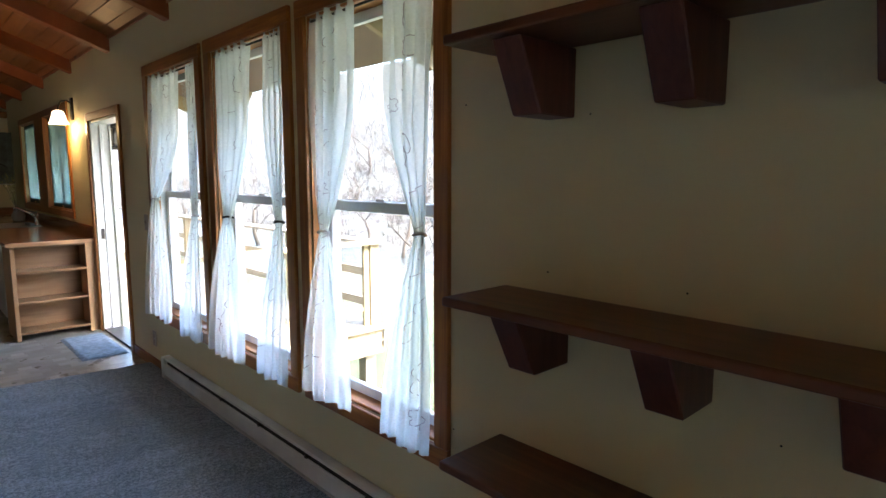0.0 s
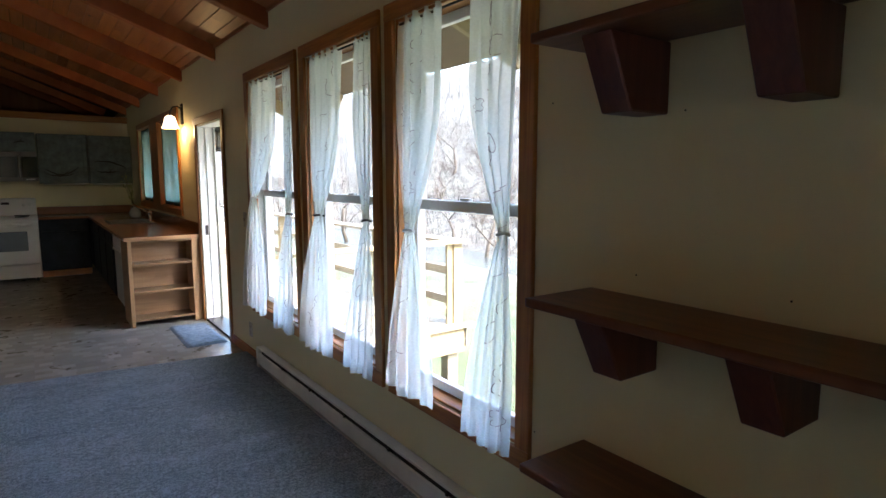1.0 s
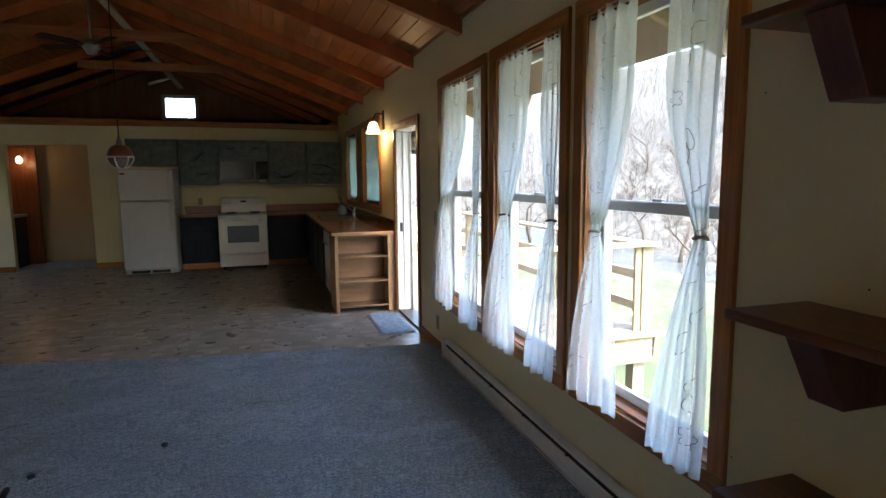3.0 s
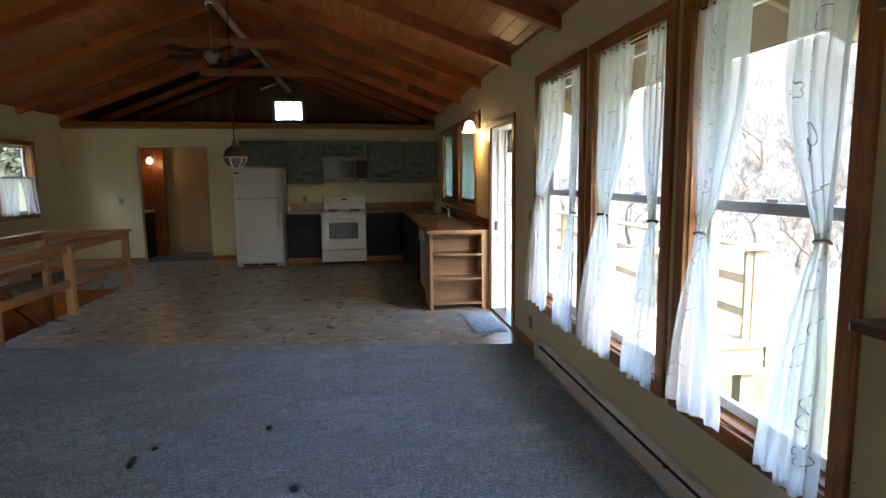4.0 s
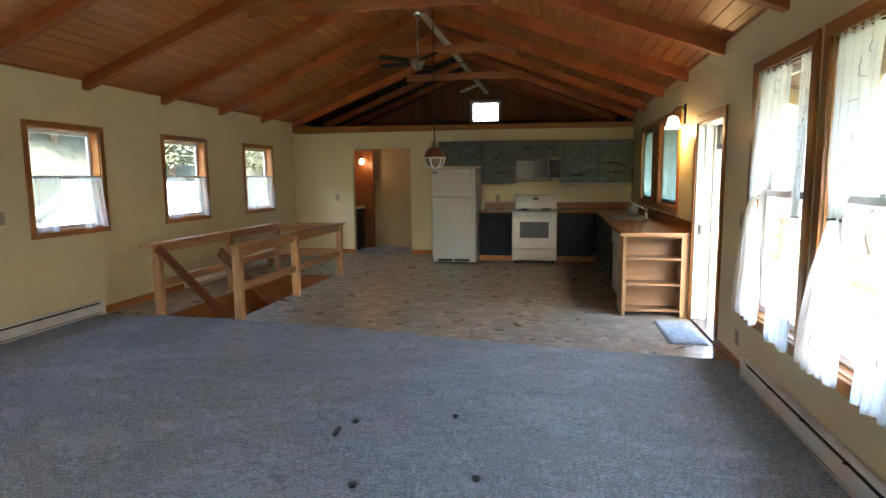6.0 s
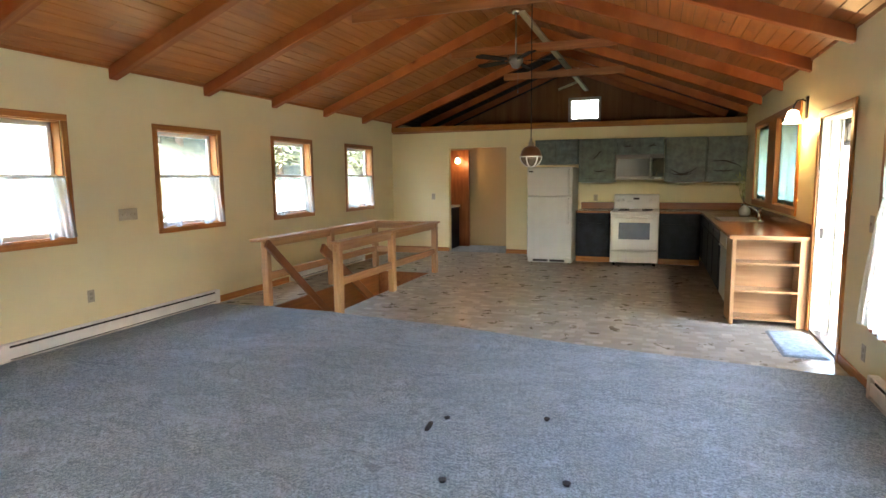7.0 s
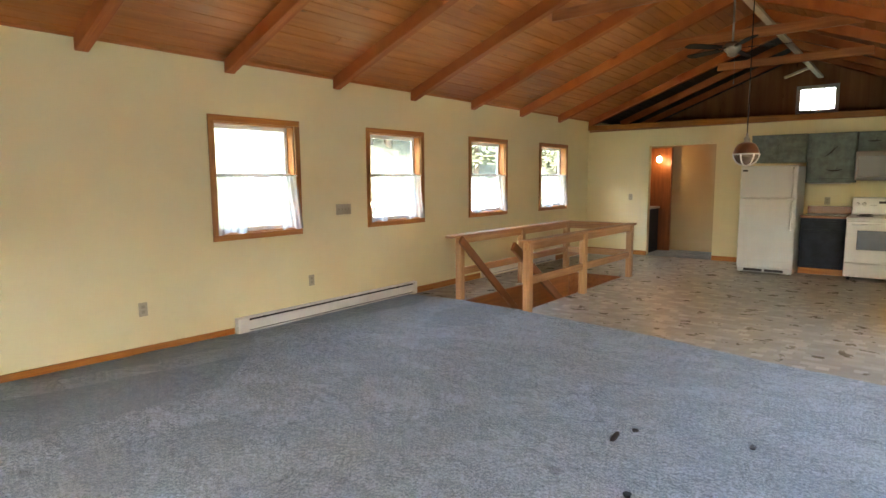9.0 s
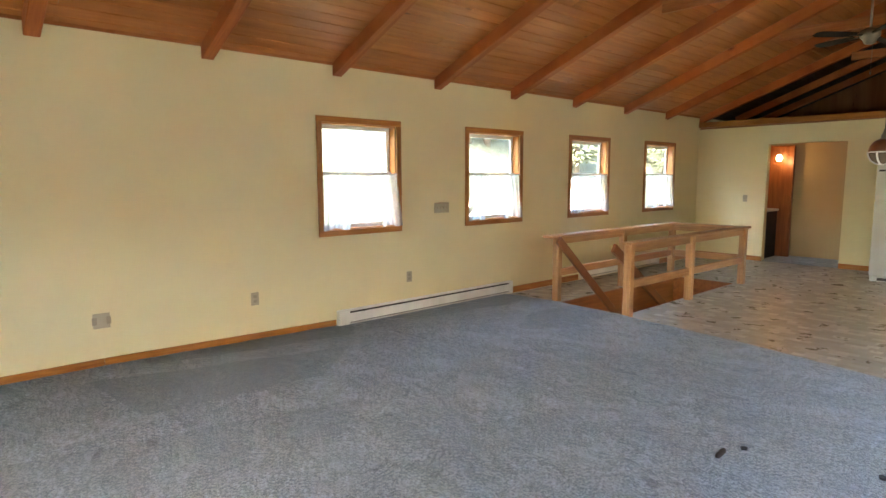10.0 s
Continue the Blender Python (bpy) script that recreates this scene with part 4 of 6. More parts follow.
# ---- baseboard heaters ----
def heater(x, y0, y1, side, label):
    """A long electric baseboard heater; side is the way its face looks along x."""
    h = thing("baseboard_heater", (x, (y0 + y1) / 2, -0.045 if side > 0 else 0.0), label, "heater", "baseboard heaters")
    oy = (y0 + y1) / 2

    def bit(name, lo, hi, material, bevel=0.003):
        xs = sorted((lo[0] * side, hi[0] * side))
        return block(name, (xs[0], lo[1] - oy, lo[2]), (xs[1], hi[1] - oy, hi[2]), material, h, "", bevel)
    bit("back_plate", (0.0, y0 + 0.03, 0.02), (0.012, y1 - 0.03, 0.18), HEATERWHITE)
    bit("top_cover", (0.0, y0 + 0.03, 0.162), (0.055, y1 - 0.03, 0.18), HEATERWHITE)
    bit("front_panel", (0.05, y0 + 0.03, 0.05), (0.065, y1 - 0.03, 0.144), HEATERWHITE, 0.005)
    bit("bottom_lip", (0.012, y0 + 0.03, 0.02), (0.06, y1 - 0.03, 0.036), HEATERWHITE)
    bit("grille", (0.012, y0 + 0.03, 0.036), (0.04, y1 - 0.03, 0.16), SLOT, 0.0)
    bit("end_cap", (0.0, y0, 0.016), (0.068, y0 + 0.13, 0.183), HEATERWHITE, 0.006)
    bit("end_cap", (0.0, y1 - 0.06, 0.016), (0.068, y1, 0.183), HEATERWHITE, 0.006)
    n = int((y1 - y0) / 0.5)
    for k in range(n):
        y = y0 + 0.3 + k * 0.5
        bit("clip", (0.03, y, 0.130), (0.062, y + 0.02, 0.164), DARKMETAL, 0.0)
    return h


heater(R, 1.1, 4.46, -1, "long off white electric baseboard heater under the tall windows")
heater(L, 3.14, 5.83, 1, "off white electric baseboard heater on the carpet")
heater(L, 7.42, 9.75, 1, "off white electric baseboard heater beside the stair rail")


# ---- plates on the walls ----
def wall_plate_thing(name, at, size, normal, label, kind):
    p = thing(name, at, label, name.replace("_", " "), "wall plates")
    w, h = size

    def bit(nm, u0, v0, u1, v1, d, material, bevel=0.002):
        if normal in ("+x", "-x"):
            s = 1 if normal == "+x" else -1
            lo, hi = (min(0, s * d), u0, v0), (max(0, s * d), u1, v1)
        else:
            lo, hi = (u0, -d, v0), (u1, 0, v1)
        return block(nm, lo, hi, material, p, "", bevel)
    bit("plate", -w / 2, -h / 2, w / 2, h / 2, 0.006, BEIGE)
    if kind == "outlet":
        for v in (-0.022, 0.022):
            bit("socket", -0.016, v - 0.014, 0.016, v + 0.014, 0.009, BEIGEDARK)
    elif kind == "switch":
        bit("toggle", -0.005, -0.012, 0.005, 0.012, 0.016, BEIGEDARK)
    elif kind == "double":
        for u in (-0.05, 0.05):
            bit("socket", u - 0.016, -0.03, u + 0.016, 0.03, 0.009, BEIGEDARK)
    else:
        for u in (-0.075, -0.025, 0.025, 0.075):
            bit("toggle", u - 0.005, -0.012, u + 0.005, 0.012, 0.014, BEIGEDARK)


BEIGEDARK = plain("darker beige plastic", (0.32, 0.27, 0.19), 0.45, 0.0, 0.05)
wall_plate_thing("switch_plate", (L, 4.61, 1.155), (0.23, 0.12), "+x", "wide beige four gang switch plate", "gang")
wall_plate_thing("outlet", (L, 1.0, 0.388), (0.12, 0.12), "+x", "beige double outlet plate low on the wall", "double")
wall_plate_thing("outlet", (L, 2.267, 0.386), (0.075, 0.12), "+x", "beige outlet low on the cream wall", "outlet")
wall_plate_thing("outlet", (L, 4.11, 0.385), (0.075, 0.12), "+x", "beige outlet above the baseboard heater", "outlet")
wall_plate_thing("outlet", (R, 4.78, 0.24), (0.075, 0.12), "-x", "beige outlet beside the deck door", "outlet")
wall_plate_thing("light_switch", (R, 4.81, 1.15), (0.075, 0.12), "-x", "beige light switch beside the deck door", "switch")
wall_plate_thing("light_switch", (-4.27, F, 1.12), (0.075, 0.12), "-y", "beige light switch beside the hall opening", "switch")
wall_plate_thing("outlet", (-1.04, F, 1.10), (0.075, 0.12), "-y", "beige outlet above the worktop", "outlet")


# ---- stair and railing ----
tagged(block("stairwell_wall", (HOLE[0] + 0.001, HOLE[2] + 0.02, -2.6), (HOLE[0] + 0.018, HOLE[3] - 0.02, -0.004), STAIRWOOD), "orange plywood stairwell lining", "wall", kind="structure")
tagged(block("stairwell_wall", (HOLE[1] - 0.018, HOLE[2] + 0.02, -2.6), (HOLE[1] - 0.001, HOLE[3] - 0.02, -0.004), STAIRWOOD), "orange plywood stairwell lining", "wall", kind="structure")
tagged(block("stairwell_wall", (HOLE[0] + 0.001, HOLE[3] - 0.018, -2.6), (HOLE[1] - 0.001, HOLE[3] - 0.001, -0.004), STAIRWOOD), "orange plywood stairwell end", "wall", kind="structure")
tagged(block("stairwell_floor", (HOLE[0] - 0.1, HOLE[2] - 1, -2.7), (HOLE[1] + 0.1, HOLE[3] + 1, -2.6), STAIRWOOD), "lower landing at the stair foot", "floor", kind="structure")


def staircase():
    s = thing("staircase", ((HOLE[0] + HOLE[1]) / 2, HOLE[2], -2.6), "orange varnished wooden stair going down", "staircase")
    w = (HOLE[1] - HOLE[0]) / 2 - 0.02
    rise, run = 0.2, 0.235
    for k in range(12):
        z, y = 2.6 - rise * (k + 1), run * k
        block("tread", (-w, y - 0.02, z - 0.03), (w, y + run, z), STAIRWOOD, s, "", 0.006)
        block("riser", (-w, y, z), (w, y + 0.018, z + rise - 0.03), STAIRWOOD, s)


staircase()


def stair_railing():
    r = thing("stair_railing", (-3.75, 7.2, 0.0), "pale fir post and rail guard round the stair opening", "railing")
    ox, oy = -3.75, 7.2

    def post(x, y, top=0.789):
        return block("post", (x - 0.042 - ox, y - 0.042 - oy, 0), (x + 0.042 - ox, y + 0.042 - oy, top), FIR_Z, r, "", 0.005)

    def rail(a, b, w, h, material, name):
        bm = bmesh.new()
        beam(bm, (a[0] - ox, a[1] - oy, a[2]), (b[0] - ox, b[1] - oy, b[2]), w, h, 0.005)
        return part(name, bm, material, r)
    for x, y in ((-4.31, 5.73), (-3.28, 5.62), (-3.265, 7.0), (-3.265, 8.60), (-4.31, 7.2), (-4.31, 8.60)):
        post(x, y)
    # rails on edge between the posts, and caps on top
    rail((-3.28, 5.57, 0.745), (-3.265, 8.64, 0.745), 0.04, 0.088, FIR_Y, "top_rail")
    rail((-4.31, 5.66, 0.745), (-4.31, 8.64, 0.745), 0.04, 0.088, FIR_Y, "top_rail")
    rail((-4.29, 8.60, 0.745), (-3.285, 8.60, 0.745), 0.04, 0.088, FIR_X, "top_rail")
    rail((-3.28, 5.55, 0.803), (-3.265, 8.68, 0.803), 0.14, 0.028, FIR_Y, "cap")
    rail((-4.31, 5.52, 0.803), (-4.31, 8.68, 0.803), 0.14, 0.028, FIR_Y, "cap")
    rail((-4.24, 8.60, 0.803), (-3.335, 8.60, 0.803), 0.12, 0.027, FIR_X, "cap")
    rail((-3.265, 5.662, 0.363), (-3.265, 6.958, 0.355), 0.038, 0.09, FIR_Y, "mid_rail")
    rail((-3.265, 7.042, 0.355), (-3.265, 8.558, 0.345), 0.038, 0.09, FIR_Y, "mid_rail")
    rail((-4.31, 5.772, 0.355), (-4.31, 7.158, 0.355), 0.038, 0.09, FIR_Y, "mid_rail")
    rail((-4.31, 7.242, 0.355), (-4.31, 8.558, 0.355), 0.038, 0.09, FIR_Y, "mid_rail")
    rail((-4.268, 8.60, 0.355), (-3.307, 8.60, 0.355), 0.038, 0.09, FIR_X, "mid_rail")
    rail((-4.225, 5.63, 0.77), (-4.225, 8.3, -1.50), 0.04, 0.10, HANDRAIL, "handrail")
    rail((-3.39, 5.48, 0.76), (-3.39, 8.3, -1.20), 0.04, 0.10, HANDRAIL, "handrail")


FIR_X = wood("pale fir rail across", (0.34, 0.165, 0.07), (0.54, 0.31, 0.145), (1, 0, 0), 0.35, 40.0, False)
HANDRAIL = wood("orange brown handrail", (0.19, 0.062, 0.018), (0.34, 0.13, 0.042), (0, 1, 0.8), 0.3, 40.0, False)
stair_railing()


# ---- roof ties, fan, pendant ----
def tie(y, z, x0, x1, h=0.115):
    bm = bmesh.new()
    beam(bm, (x0, y, z), (x1, y, z), 0.04, h, 0.004)
    tagged(link("collar_tie", bm, CEDAR_TIE), "red brown timber collar tie under the rafters", "beam", "collar ties")


CEDAR_TIE = wood("lighter cedar tie", (0.30, 0.10, 0.035), (0.50, 0.20, 0.075), (1, 0, 0), 0.5)
tie(5.87, 3.23, -3.15, -0.62)
tie(8.59, 3.335, -2.95, -0.55, 0.125)
tie(9.94, 3.18, -2.47, -0.51, 0.115)
for y, z in ((12.4, 3.05), (13.4, 3.05)):
    for x0, x1 in ((L + 0.2, RIDGE_X), (R - 0.2, RIDGE_X)):
        bm = bmesh.new()
        zw = RIDGE_Z - 0.075 - (SLOPE_L if x0 < RIDGE_X else SLOPE_R) * abs(x0 - RIDGE_X)
        beam(bm, (x0, y, zw), (x1, y, RIDGE_Z - 0.075), 0.05, 0.13, 0.004)
        tagged(link("rafter", bm, CEDAR_X), "dark timber rafter above the loft", "rafter", "roof rafters")
bm = bmesh.new()
beam(bm, (-1.785, 8.15, 3.73), (-1.43, 12.9, 3.30), 0.09, 0.04, 0.004)
tagged(link("brace", bm, LITPINE), "pine brace running back from the ridge, coloured as if lit", "brace")
bm = bmesh.new()
beam(bm, (-2.0, 12.8, 3.33), (-1.53, 12.8, 3.50), 0.09, 0.04, 0.004)
tagged(link("brace", bm, LITPINE), "short pine brace above the loft, coloured as if lit", "brace")
bm = bmesh.new()
box(bm, (-2.02, 8.0, 3.775), (-1.70, 8.36, 3.83), 0.006)
tagged(link("fan_block", bm, CEDAR_TIE), "timber mounting block under the ridge", "block")


def ceiling_fan():
    x, y = -1.87, 8.18
    f = thing("ceiling_fan", (x, y, 3.775), "dark ceiling fan on a long downrod under the ridge", "ceiling fan")
    bm = bmesh.new()
    lathe(bm, [(0.02, -0.075), (0.06, -0.06), (0.068, -0.02), (0.068, 0.0)])
    part("canopy", bm, CHROME, f, "polished metal canopy")
    bm = bmesh.new()
    tube(bm, [(0, 0, -0.07), (0, 0, -0.62)], 0.013)
    part("downrod", bm, STEEL, f)
    bm = bmesh.new()
    lathe(bm, [(0.03, -0.60), (0.085, -0.62), (0.10, -0.65), (0.10, -0.70), (0.07, -0.73), (0.055, -0.77), (0.03, -0.78)])
    part("motor", bm, STEEL, f, "polished metal motor housing")
    for k in range(5):
        a = 2 * math.pi * k / 5 + 0.25
        m = Matrix.Rotation(a, 3, "Z") @ Matrix.Rotation(radians(11), 3, "X")
        bm = bmesh.new()
        outline = [(0.17, -0.05), (0.30, -0.062), (0.58, -0.07), (0.635, -0.05), (0.65, 0.0), (0.635, 0.05), (0.58, 0.07), (0.30, 0.062), (0.17, 0.05)]
        lo = [bm.verts.new(m @ Vector((p[0], p[1], -0.004))) for p in outline]
        hi = [bm.verts.new(m @ Vector((p[0], p[1], 0.004))) for p in outline]
        bm.faces.new(lo[::-1])
        bm.faces.new(hi)
        for i in range(len(lo)):
            bm.faces.new((lo[i], lo[(i + 1) % len(lo)], hi[(i + 1) % len(lo)], hi[i]))
        for v in bm.verts:
            v.co.z -= 0.675
        blade = part("blade", bm, DARKBLADE, f, "dark wooden blade")
        bm = bmesh.new()
        box(bm, (0.09, -0.018, -0.008), (0.24, 0.018, -0.003))
        for v in bm.verts:
            v.co = m @ v.co + Vector((0, 0, -0.676))
        part("blade_arm", bm, DARKMETAL, blade)
    bm = bmesh.new()
    tube(bm, [(0.03, 0, -0.78), (0.03, 0, -1.08)], 0.002, 5)
    lathe(bm, [(0.004, -1.12), (0.009, -1.10), (0.004, -1.08)], (0.03, 0, 0), 8)
    part("pull_chain", bm, STEEL, f)


DARKBLADE = plain("dark green brown fan blade", (0.012, 0.012, 0.012), 0.7, 0.0, 0.2)
ceiling_fan()


def pendant():
    x, y = -1.412, 7.0
    p = thing("pendant_lamp", (x, y, 1.62), "copper dome pendant lamp with a ribbed glass bowl", "pendant lamp")
    bm = bmesh.new()
    tube(bm, [(0, 0, 0.33), (0, 0, 2.12)], 0.006)
    part("cord", bm, DARKMETAL, p, "dark hanging cord and chain")
    bm = bmesh.new()
    lathe(bm, [(0.012, 0.34), (0.018, 0.30), (0.03, 0.285), (0.03, 0.255), (0.045, 0.245)])
    part("cap", bm, STEEL, p)
    bm = bmesh.new()
    lathe(bm, [(0.045, 0.245), (0.085, 0.225), (0.112, 0.185), (0.126, 0.14), (0.132, 0.12), (0.125, 0.122)], steps=32)
    part("shade", bm, COPPER, p, "copper coloured metal dome")
    bm = bmesh.new()
    lathe(bm, [(0.124, 0.12), (0.116, 0.08), (0.092, 0.04), (0.055, 0.012), (0.015, 0.002)], steps=32)
    part("bowl", bm, BOWLGLASS, p, "clear ribbed glass bowl")
    # Ribs use a brighter white to stand in for light they catch.
    for k in range(6):
        a = math.pi * k / 3 + 0.3
        bm = bmesh.new()
        tube(bm, [(r * math.cos(a), r * math.sin(a), z) for r, z in ((0.128, 0.118), (0.120, 0.08), (0.096, 0.038), (0.058, 0.009), (0.0, -0.002))], 0.009, 6)
        part("rib", bm, VINYLFRAME, p, "white metal rib brightened as if catching light")
    bm = bmesh.new()
    lathe(bm, [(0.126, 0.112), (0.134, 0.114), (0.134, 0.124), (0.126, 0.126)], steps=32)
    part("rim", bm, WHITE, p, "white metal rim")


COPPER = plain("brown copper metal", (0.22, 0.115, 0.07), 0.3, 0.8, 0.12)
BOWLGLASS = plain("dim ribbed glass", (0.16, 0.13, 0.10), 0.12, 0.0, 0.2, 8.0, 0.1)
pendant()


def sconce():
    s = thing("wall_sconce", (R, 6.92, 2.12), "lit frosted bell wall lamp on a bronze arm", "wall lamp")
    bm = bmesh.new()
    box(bm, (-0.02, -0.035, -0.06), (0, 0.035, 0.16), 0.006)
    part("back_plate", bm, DARKMETAL, s)
    bm = bmesh.new()
    tube(bm, [(-0.01, 0, 0.10), (-0.05, 0, 0.13), (-0.10, 0, 0.12), (-0.13, 0, 0.06), (-0.13, 0, 0.02)], 0.008)
    part("arm", bm, DARKMETAL, s)
    bm = bmesh.new()
    lathe(bm, [(0.02, 0.03), (0.048, 0.015), (0.062, -0.03), (0.072, -0.07), (0.092, -0.105), (0.088, -0.106), (0.06, -0.06), (0.03, 0.0)], (-0.13, 0, 0), 28)
    part("shade", bm, LAMPGLASS, s, "glowing frosted bell shade")
    bulb = bpy.data.lights.new("bulb", "POINT")
    bulb.energy, bulb.color, bulb.shadow_soft_size = 0.75, (1.0, 0.62, 0.25), 0.04
    lamp = new("bulb", bulb)
    lamp.location = (R - 0.13, 6.92, 1.98)


LAMPGLASS = glow("frosted lamp glass", (1.0, 0.70, 0.34), 0.4)
sconce()

# ---- kitchen ----
CX, CF = 0.74, 10.42            # fronts of the sink run and of the back run
CT = 0.905                      # top of the worktop


def worktop():
    w = thing("worktop", (R, F, CT), "brown wood grain laminate worktop with backsplash", "worktop")

    def bit(name, lo, hi, material, bevel=0.004):
        return block(name, (lo[0] - R, lo[1] - F, lo[2] - CT), (hi[0] - R, hi[1] - F, hi[2] - CT), material, w, "", bevel)
    bit("top", (CX - 0.03, 6.38, CT - 0.036), (R, 8.32, CT), COUNTERTOP)
    bit("top", (CX - 0.03, 8.32, CT - 0.036), (CX + 0.07, 9.05, CT), COUNTERTOP, 0.0)
    bit("top", (R - 0.14, 8.32, CT - 0.036), (R, 9.05, CT), COUNTERTOP, 0.0)
    bit("top", (CX - 0.03, 9.05, CT - 0.036), (R, F, CT), COUNTERTOP, 0.0)
    bit("top", (0.078, CF - 0.03, CT - 0.036), (CX - 0.03, F, CT), COUNTERTOP_X)
    bit("top", (-1.30, CF - 0.03, CT - 0.036), (-0.697, F, CT), COUNTERTOP_X)
    bit("backsplash", (R - 0.02, 6.38, CT), (R, F - 0.02, CT + 0.115), COUNTERTOP)
    bit("backsplash", (0.078, F - 0.02, CT), (R, F, CT + 0.115), COUNTERTOP_X)
    bit("backsplash", (-1.30, F - 0.02, CT), (-0.697, F, CT + 0.115), COUNTERTOP_X)


COUNTERTOP_X = wood("brown laminate worktop across", (0.17, 0.06, 0.024), (0.29, 0.12, 0.05), (1, 0, 0), 0.25, 20.0, False)
worktop()


def base_cabinet(x0, x1, y0, y1, face, doors, label):
    """A base unit; face is the way its doors look: '-y' or '-x'."""
    c = thing("base_cabinet", ((x0 + x1) / 2, (y0 + y1) / 2, 0), label, "cabinet", "base cabinets")
    ox, oy = (x0 + x1) / 2, (y0 + y1) / 2
    top = CT - 0.038
    if face == "-y":
        block("body", (x0 - ox, y0 + 0.02 - oy, 0.1), (x1 - ox, y1 - oy, top), CABNAVY, c)
        block("toe_kick", (x0 - ox, y0 + 0.07 - oy, 0), (x1 - ox, y1 - oy, 0.1), TRIM_X, c, "brown wooden toe kick")
    else:
        block("body", (x0 + 0.02 - ox, y0 - oy, 0.1), (x1 - ox, y1 - oy, top), CABNAVY, c)
        block("toe_kick", (x0 + 0.07 - ox, y0 - oy, 0), (x1 - ox, y1 - oy, 0.1), TRIM_Y, c, "brown wooden toe kick")
    a, b = (x0, x1) if face == "-y" else (y0, y1)
    step = (b - a) / doors
    for k in range(doors):
        p, q = a + k * step + 0.012, a + (k + 1) * step - 0.012
        for name, z0, z1 in (("drawer_front", top - 0.16, top - 0.02), ("door", 0.12, top - 0.18)):
            bm = bmesh.new()
            for lo, hi, d in (((p, z0), (q, z1), 0.018), ((p + 0.05, z0 + 0.035), (q - 0.05, z1 - 0.035), 0.024)):
                if face == "-y":
                    box(bm, (lo[0] - ox, y0 + 0.02 - d - oy, lo[1]), (hi[0] - ox, y0 + 0.02 - oy, hi[1]), 0.003)
                else:
                    box(bm, (x0 + 0.02 - d - ox, lo[0] - oy, lo[1]), (x0 + 0.02 - ox, hi[0] - oy, hi[1]), 0.003)
            part(name, bm, CABNAVY, c)


base_cabinet(-1.30, -0.70, CF, F - 0.01, "-y", 1, "dark navy painted base cabinet beside the range")
base_cabinet(0.08, 0.72, CF, F - 0.01, "-y", 1, "dark navy painted base cabinet near the corner")
base_cabinet(CX, R - 0.01, 7.62, 9.2, "-x", 2, "dark navy painted sink cabinet under the window")
base_cabinet(CX, R - 0.01, 9.2, F - 0.01, "-x", 2, "dark navy painted corner cabinet")


def dishwasher():
    d = thing("dishwasher", (CX, 7.2, 0), "white built in dishwasher under the worktop", "dishwasher")
    block("body", (0.03, -0.30, 0.1), (R - CX - 0.02, 0.40, CT - 0.038), CABNAVY, d)
    block("door", (0.0, -0.298, 0.13), (0.03, 0.30, 0.70), WHITE, d, "", 0.006)
    block("control_panel", (-0.01, -0.298, 0.705), (0.03, 0.30, CT - 0.045), WHITE, d, "", 0.006)
    block("handle", (-0.03, -0.2, 0.70), (-0.008, 0.2, 0.72), WHITE, d, "", 0.004)
    block("toe_kick", (0.06, -0.298, 0), (0.08, 0.30, 0.1), BLACKTIE, d)


dishwasher()


def end_bookcase():
    x0, x1, y0, y1 = CX, 1.352, 6.40, 6.88
    b = thing("open_shelf_unit", (x0, y0, 0), "birch plywood open shelf unit at the worktop end", "shelf unit")
    w, d, top = x1 - x0, y1 - y0, CT - 0.038
    block("side_panel", (0, 0, 0), (0.035, d, top), BIRCH_Z, b, "", 0.003)
    block("side_panel", (w - 0.022, 0, 0), (w + 0.065, d, top), BIRCH_Z, b, "", 0.003)
    block("back_panel", (0.035, 0.26, 0.04), (w - 0.022, 0.275, top), BIRCH_SHADED, b)
    for z in (0.055, 0.335, 0.612):
        block("shelf", (0.035, 0.004, z), (w - 0.022, 0.26, z + 0.022), BIRCH_SHADED, b, "", 0.003)
    block("top_panel", (0.035, 0.004, top - 0.02), (w - 0.022, 0.26, top), BIRCH_SHADED, b, "", 0.003)
    block("edging", (-0.03, -0.032, top + 0.001), (w + 0.068, -0.022, top + 0.037), FIR_X, b, "pale wood worktop edging", 0.003)
    block("outlet_box", (0.036, 0.10, 0.13), (0.045, 0.14, 0.19), BLACKTIE, b, "small dark outlet", 0.002)


BIRCH_Z = wood("birch plywood upright", (0.36, 0.20, 0.085), (0.48, 0.295, 0.145), (0, 0, 1), 0.45, 22.0, False)
end_bookcase()


